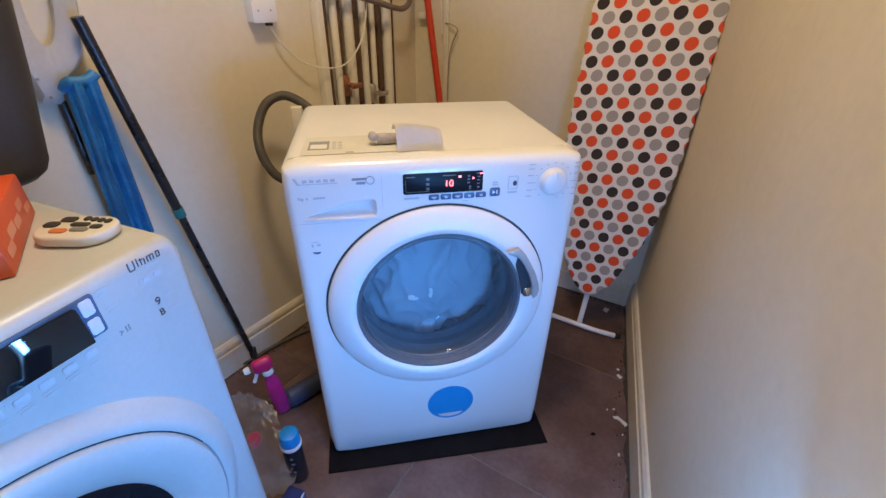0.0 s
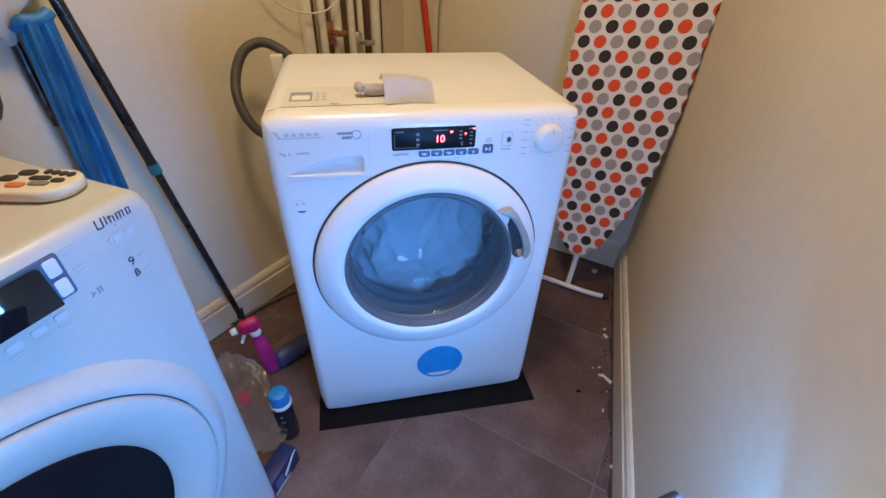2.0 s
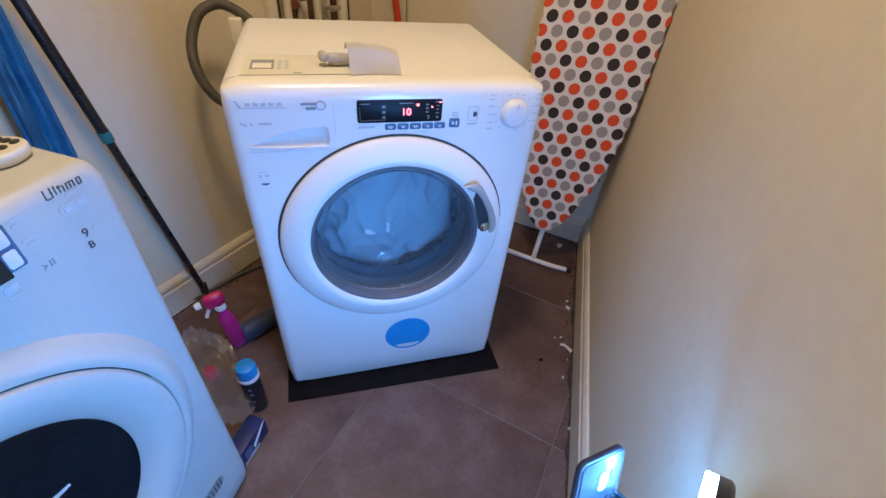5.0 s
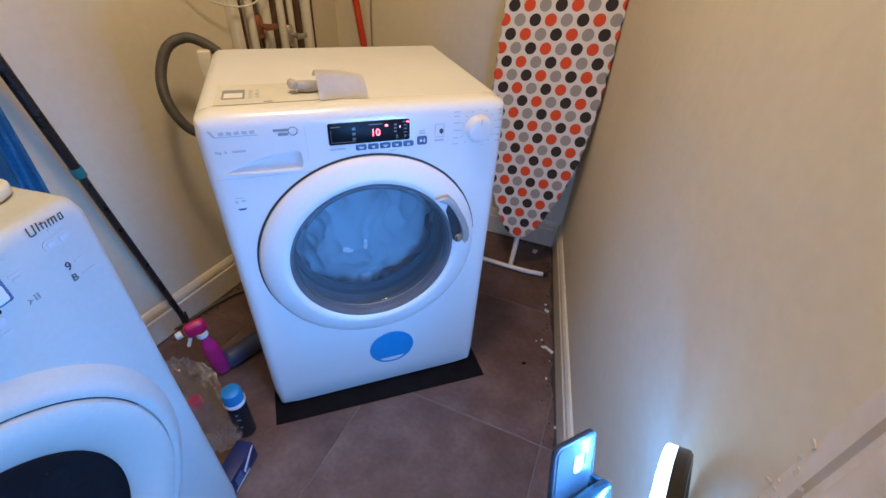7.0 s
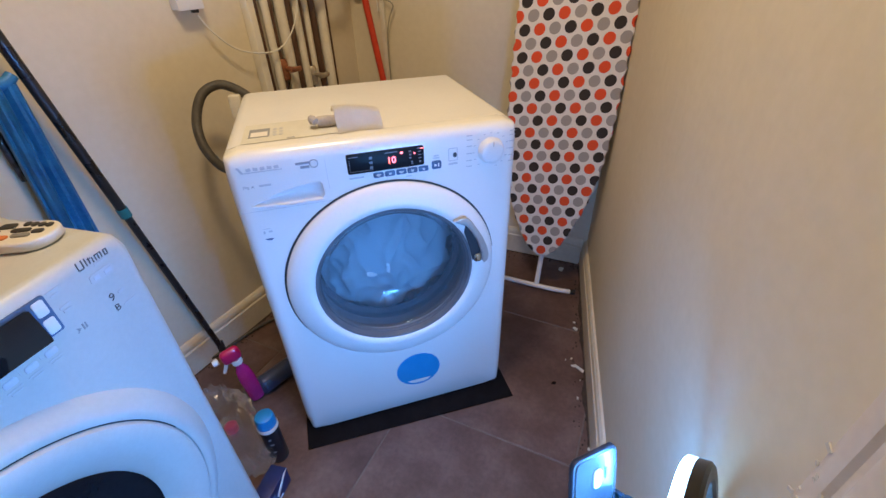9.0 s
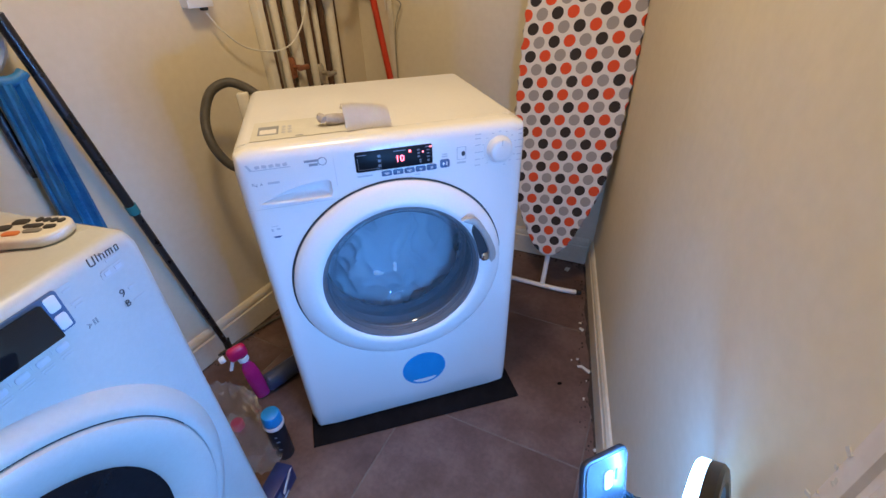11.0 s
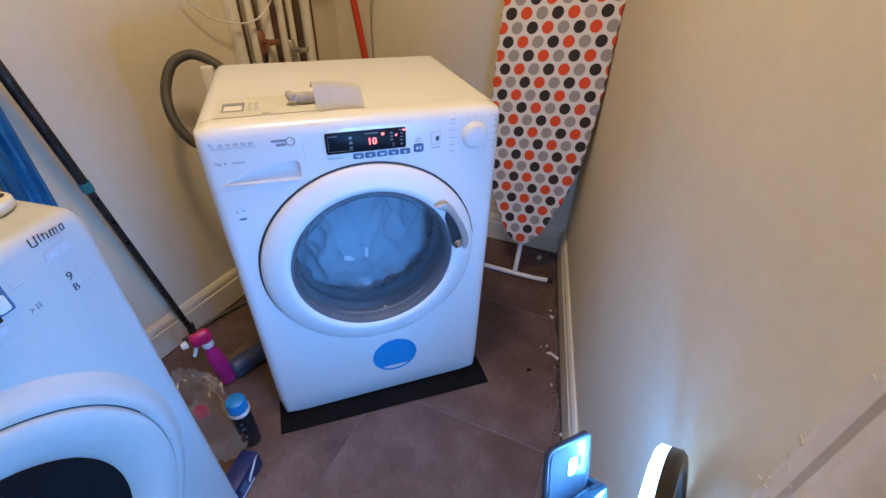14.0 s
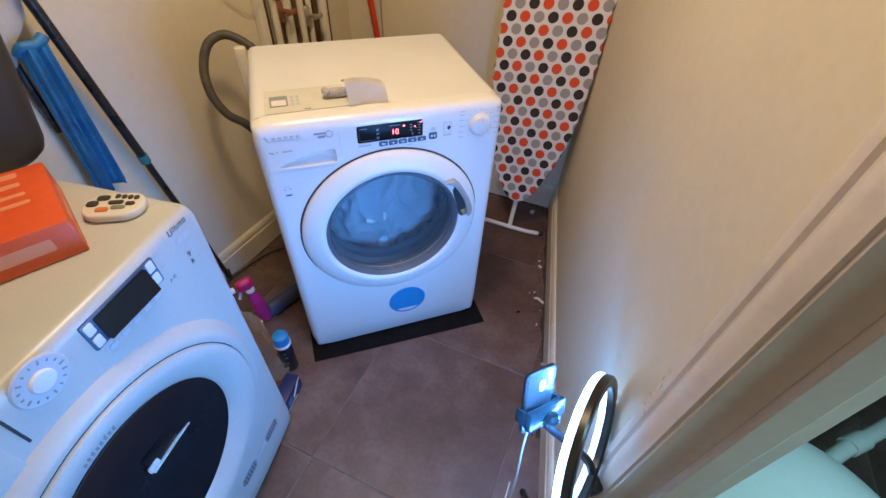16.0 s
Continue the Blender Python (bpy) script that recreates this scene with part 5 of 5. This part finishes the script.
def carton_floor():
    root = thing("blue_carton", pose(-0.3985, -0.1545, 0.0005, 0, 0, 60), "small dark blue carton with white print, on the floor", "carton")
    part("box", rbox((-0.050, -0.022, 0), (0.050, 0.022, 0.062), 0.002), M["carton"], root)
    part("flap", slab([(-0.006, 0.030), (0.034, 0.061), (0.046, 0.061), (-0.004, 0.018)], 0.001, pose(0, -0.0232, 0)), M["paper"], root)
    part("panel", slab([(-0.036, 0.018), (-0.012, 0.018), (-0.012, 0.048), (-0.036, 0.048)], 0.0006, pose(0, -0.0230, 0)), M["blue_key"], root)
    part("strip", slab([(-0.046, 0.004), (0.012, 0.004), (0.012, 0.012), (-0.046, 0.012)], 0.0006, pose(0, -0.0230, 0)), M["recess"], root)
    return root


def plastic_bag():
    """Crumpled clear film heaped against the dryer, with sharp creases and a loose tail."""
    bm = bmesh.new()
    bmesh.ops.create_icosphere(bm, subdivisions=5, radius=1.0)
    for v in bm.verts:
        p = v.co.copy()
        crease = 1 - abs(noise.noise(p * 2.6 + Vector((2, 5, 1))))
        fine = 1 - abs(noise.noise(p * 6.5 + Vector((7, 3, 9))))
        f = 0.66 + 0.26 * crease ** 2 + 0.10 * fine ** 2
        v.co = Vector((p.x * 0.085, p.y * 0.200, 0.052 + p.z * 0.062)) * f
        v.co.z = max(0.002, v.co.z)
    ob = solid("plastic_bag", bm, M["bag"], "crumpled clear plastic bag against the dryer's side", "plastic bag", pose(-0.503, 0.055, 0.0, 0, 0, 32))
    ob.visible_shadow = False
    return ob


spray_bottle()
aerosol()
carton_floor()
plastic_bag()
solid("navy_bottle", tube([(-0.055, 0, 0.030), (-0.045, 0, 0.030), (0.09, 0, 0.032), (0.11, 0, 0.032)], 0.03, 20, None, [0.022, 0.030, 0.030, 0.024]), M["navy"], "dark blue bottle lying on its side by the machine", "bottle", pose(-0.395, 0.225, 0.0, 0, 0, 32))
solid("magenta_cap", lathe([(0, 0), (0.018, 0), (0.018, 0.022), (0.014, 0.026), (0, 0.026)], 20), M["pink"], "small magenta bottle cap on the floor", "bottle cap", pose(-0.520, 0.085, 0.0))
solid("floor_cable", tube(smooth_path([(-0.78, 0.24, 0.012), (-0.72, 0.330, 0.010), (-0.67, 0.385, 0.010), (-0.60, 0.405, 0.010), (-0.52, 0.47, 0.010), (-0.42, 0.53, 0.010), (-0.33, 0.54, 0.012)], 8), 0.0055, 8), M["hose"], "dark cable lying along the skirting board", "cable")

# scraps along the right-hand skirting
for k, (x, y, w, h, a) in enumerate(((0.568, -0.035, 0.012, 0.040, 20), (0.556, -0.020, 0.010, 0.016, 70), (0.566, 0.010, 0.008, 0.006, 10), (0.545, 0.012, 0.005, 0.004, 40), (0.655, 0.130, 0.012, 0.020, 15), (0.668, 0.160, 0.008, 0.010, 60), (0.792, 0.470, 0.030, 0.020, 35), (0.44, -0.29, 0.010, 0.008, 20), (0.545, -0.078, 0.004, 0.004, 0), (0.50, -0.135, 0.010, 0.006, 50))):
    bm = slab([(-w / 2, -h / 2), (w / 2, -h * 0.4), (w * 0.3, h / 2), (-w * 0.4, h * 0.35)], 0.002, pose(0, 0, 0.0026) @ FLAT)
    for v in bm.verts:
        v.co.z += 0.004 * abs(noise.noise(Vector((v.co.x * 200, v.co.y * 200, k)))) if v.co.z > 0.001 else 0
    solid("paper_scrap", bm, M["litter"], "torn white scrap of paper on the floor", "litter", pose(x, y, 0, 0, 0, a), "scraps along the skirting")
solid("floor_stain", slab(oval(0.008, 0.005, n=12), 0.0012, pose(0.46, -0.06, 0.0014) @ FLAT), M["mat"], "small dark speck of dirt on the tiles", "dirt")


# grey dust and grit gathered along the skirting boards
def grit(name, base, u0, u1, side, seed):
    bm = bmesh.new()
    n = int((u1 - u0) / 0.012)
    rows = []
    for k in range(n + 1):
        u = u0 + (u1 - u0) * k / n
        w = 0.005 + 0.016 * max(0.0, noise.noise(Vector((u * 9.0, seed, 0.3)))) + 0.006 * abs(noise.noise(Vector((u * 40.0, seed, 1.7))))
        rows.append([bm.verts.new((u, side * 0.0158, 0.0012)), bm.verts.new((u, side * (0.0158 + w), 0.0010))])
    for p, q in zip(rows, rows[1:]):
        bm.faces.new((p[0], q[0], q[1], p[1]))
    rng = random.Random(seed)
    for _ in range(70):
        u, v, s = rng.uniform(u0, u1), 0.018 + abs(rng.gauss(0, 0.020)), rng.uniform(0.0008, 0.0028)
        rbox((u - s, side * v - s, 0.0004), (u + s * 1.4, side * v + s, 0.0006 + s), 0, 1, None, bm)
    deg = math.degrees(math.atan2(base[1].y, base[1].x))
    solid(name, bm, M["grit"], "dark dust and grit along the skirting board", "dirt", pose(base[0].x, base[0].y, 0, 0, 0, deg), kind="stuff", smooth=False)


grit("floor_dust", RIGHT, -0.60, along(RIGHT, c_back_right) - 0.03, 1, 3)
grit("floor_dust", LEFT, -0.45, 0.35, -1, 8)
grit("floor_dust", BACK, -0.30, along(BACK, c_back_right) - 0.03, -1, 11)


# ---- ring light and phone ----
RING_C = Vector((0.1336, -0.7296, 0.6458))
RING_AXIS = Vector((-0.585, 0.76, -0.285)).normalized()


PW = Vector((0.084, 0.019, -0.023)).normalized()
PD = Vector((0.04, -0.38, -0.92))
PD = (PD - PW * PD.dot(PW)).normalized()
PN = PW.cross(PD).normalized()
if PN.z < 0:
    PN = -PN
PHONE = Matrix((( PW.x, PN.x, -PD.x, 0.117), (PW.y, PN.y, -PD.y, -0.6055), (PW.z, PN.z, -PD.z, 0.6715), (0, 0, 0, 1)))


def ring_light():
    turn = RING_AXIS.to_track_quat("Z", "Y").to_matrix().to_4x4()
    R0, R1 = 0.0945, 0.1126
    down = (Vector((0, 0, -1)) + RING_AXIS * RING_AXIS.z).normalized()
    low = RING_C + down * R1 - RING_AXIS * 0.010
    base = Vector((low.x, low.y, 0))
    root = thing("ring_light", Matrix.Translation(base), "black ring light on a stand, its white ring switched on", "ring light")
    loc = Matrix.Translation(RING_C - base) @ turn
    part("housing", lathe([(R0, 0.0), (R0, -0.010), (R0 + 0.003, -0.013), (R1 - 0.003, -0.013), (R1, -0.010), (R1, 0.0), (R0, 0.0)], 72, loc), M["ring_black"], root)
    part("diffuser", lathe([(R0 + 0.0025, 0.0108), (R1 - 0.0025, 0.0108), (R1 - 0.0012, 0.0099)], 72, loc), M["ring_glow"], root, "glowing cool white diffuser")
    part("diffuser_edge", lathe([(R1 - 0.0012, 0.0099), (R1 - 0.0005, 0.0092), (R1 - 0.0005, 0.0)], 72, loc), M["ring_side"], root, "glowing outer edge of the diffuser")
    part("diffuser_edge", lathe([(R0 + 0.0025, 0.0108), (R0 + 0.0005, 0.0092), (R0 + 0.0005, 0.0)], 72, loc), M["ring_inner"], root, "glowing inner edge of the diffuser")
    part("yoke", rbox((-0.012, -0.016, -0.022), (0.012, 0.012, 0.006), 0.004, 2, Matrix.Translation((0, 0, low.z))), M["ring_black"], root)
    part("pole", tube([(0, 0, 0.16), (0, 0, low.z - 0.01)], 0.008, 14), M["ring_black"], root)
    part("collar", tube([(0, 0, 0.14), (0, 0, 0.19)], 0.014, 14), M["ring_black"], root)
    part("collar", tube([(0, 0, 0.34), (0, 0, 0.38)], 0.012, 14), M["ring_black"], root)
    for a in (75, 190, 290):
        d = Vector((math.cos(radians(a)), math.sin(radians(a)), 0))
        leg = part("leg", tube([Vector((0, 0, 0.17)), d * 0.13 + Vector((0, 0, 0.010))], 0.0065, 10), M["ring_black"], root)
        part("rubber_foot", tube([d * 0.122 + Vector((0, 0, 0.019)), d * 0.134 + Vector((0, 0, 0.008))], 0.0085, 10), M["dark_rubber"], leg)
    # bent arm across the ring to the phone holder
    joint = PHONE @ Vector((0, 0.036, -0.078)) - base
    part("arm", tube(smooth_path([(0.0, 0.0, low.z - 0.012), (-0.004, 0.030, low.z + 0.030), Vector((0.002, 0.010, -0.045)) + joint, joint], 6), 0.0075, 12), M["ring_black"], root, "bent gooseneck arm")
    return root


ring_light()
def phone():
    """Local x across, z up the phone, y out of its back."""
    root = thing("phone", PHONE, "silver-blue mobile phone held upright in a dark clamp", "phone")
    part("case", slab(rounded(0.076, 0.120, 0.011, cz=-0.060), -0.0085, pose(0, 0, 0), 0.003, 3), M["ring_black"], root)
    part("back", slab(rounded(0.070, 0.114, 0.009, cz=-0.060), -0.001, pose(0, 0.0012, 0), 0.0004), M["phone_back"], root, "silver-blue glossy back")
    part("camera_bump", slab(rounded(0.014, 0.022, 0.005, cx=0.0, cz=-0.030), -0.0020, pose(0, 0.0034, 0), 0.0006), M["white_plastic"], root, "square camera bump")
    part("sensor", slab(rounded(0.004, 0.014, 0.002, cx=0.016, cz=-0.029), -0.0008, pose(0, 0.0020, 0)), M["ring_black"], root)
    return root


def phone_clamp():
    root = thing("phone_clamp", PHONE @ pose(0, 0.002, -0.078), "dark teal plastic phone clamp on the ring light's arm", "phone clamp")
    part("jaw", rbox((-0.046, -0.014, -0.014), (-0.0385, 0.010, 0.014), 0.003), M["clamp"], root)
    part("jaw", rbox((0.0385, -0.014, -0.014), (0.046, 0.010, 0.014), 0.003), M["clamp"], root)
    part("bridge", rbox((-0.046, 0.006, -0.020), (0.046, 0.022, 0.018), 0.006), M["clamp"], root)
    part("ball_joint", lathe([(0, -0.012), (0.009, -0.009), (0.013, 0), (0.009, 0.009), (0, 0.012)], 16, pose(0, 0.030, 0)), M["clamp"], root)
    return root


phone()
phone_clamp()
solid("charging_cable", tube(smooth_path([(0.100, -0.640, 0.585), (0.099, -0.642, 0.54), (0.100, -0.650, 0.44), (0.106, -0.660, 0.32), (0.112, -0.665, 0.20), (0.120, -0.660, 0.08), (0.135, -0.640, 0.010), (0.17, -0.60, 0.006)], 8), 0.0022, 8), M["cable"], "thin white charging cable hanging from the phone", "cable")


# ---- beyond the doorway ----
def beyond(u, v, z=0.0, rz=0.0):
    """A pose past the doorway: u along the wall, v away from this room."""
    return pose(RIGHT[0].x, RIGHT[0].y, 0, 0, 0, 60) @ pose(u, -THICK - v, z, 0, 0, rz)


def far_wall(name, lo, hi):
    solid(name, rbox(lo, hi, 0), M["far_wall"], "dim grey-green wall of the next room", "wall", pose(RIGHT[0].x, RIGHT[0].y, 0, 0, 0, 60), kind="structure", smooth=False)


far_wall("wall_far_1", (-2.9, -1.72, 0), (0.5, -1.62, CEILING))
far_wall("wall_far_2", (0.4, -1.62, 0), (0.5, -THICK, CEILING))
far_wall("wall_far_3", (-2.9, -1.62, 0), (-2.8, -THICK, CEILING))


def basin_tub():
    root = thing("white_tub", beyond(-0.87, 0.405 - THICK), "large round white plastic tub with its lid on", "tub")
    part("tub_shell", lathe([(0, 0.005), (0.19, 0.005), (0.205, 0.02), (0.238, 0.330), (0.240, 0.345)], 48), M["ceramic"], root)
    part("lid", lathe([(0.240, 0.338), (0.256, 0.340), (0.260, 0.352), (0.256, 0.366), (0.238, 0.378), (0.20, 0.396), (0.13, 0.412), (0.06, 0.420), (0, 0.422)], 56), M["ceramic"], root, "smooth white lid")
    part("lid_seam", tube(smooth_path([(0.03, -0.19, 0.399), (0.05, 0.0, 0.421), (0.04, 0.19, 0.399)], 6), 0.0016, 6), M["pale_print"], root)
    return root


basin_tub()
solid("waste_pipe", tube(smooth_path([(-0.62, -0.64, 0.20), (-0.55, -0.73, 0.20), (-0.46, -0.87, 0.205), (-0.30, -1.10, 0.21)], 6), 0.020, 14), M["ceramic"], "white plastic waste pipe in the next room", "pipe", pose(RIGHT[0].x, RIGHT[0].y, 0, 0, 0, 60))
solid("pipe_joint", tube([(-0.535, -0.75, 0.20), (-0.505, -0.80, 0.202)], 0.026, 14), M["ceramic"], "white pipe coupling in the next room", "coupling", pose(RIGHT[0].x, RIGHT[0].y, 0, 0, 0, 60))
# added lamp without a visible source, brightens the tub and the door lining
NEXT = beyond(-1.06, 0.52, 1.12).translation
area_lamp("next_room_added_light", look(NEXT, beyond(-0.85, 0.25, 0.40).translation), 0.22, 5.0, (0.40, 0.86, 1.0))


# ---- the floor, tile by tile ----
floor = solid("floor", rbox((-3.2, -3.6, -0.08), (3.2, 2.0, -0.0016), 0), M["grout"], "brown slate-look tiled floor with pale joints", "floor", kind="structure", smooth=False)
TILE, JOINT = 0.514, 0.004
tile_bm = rbox((-TILE / 2 + JOINT / 2, -TILE / 2 + JOINT / 2, -0.010), (TILE / 2 - JOINT / 2, TILE / 2 - JOINT / 2, 0.0), 0.0015, 1)
tile_me = bpy.data.meshes.new("tile")
tile_bm.to_mesh(tile_me)
tile_bm.free()
tile_me.materials.append(M["tile"])
P0, Q0 = -0.020, 0.010
for i in range(-4, 4):
    for j in range(-4, 4):
        p, q = P0 + (i + 0.5) * TILE, Q0 + (j + 0.5) * TILE
        x, y = 0.743 * p + 0.669 * q, -0.669 * p + 0.743 * q
        if -1.9 < x < 1.6 and -2.2 < y < 1.5:
            ob = new("tile", tile_me)
            ob.parent = floor
            ob.matrix_basis = pose(x, y, 0, 0, 0, -42)
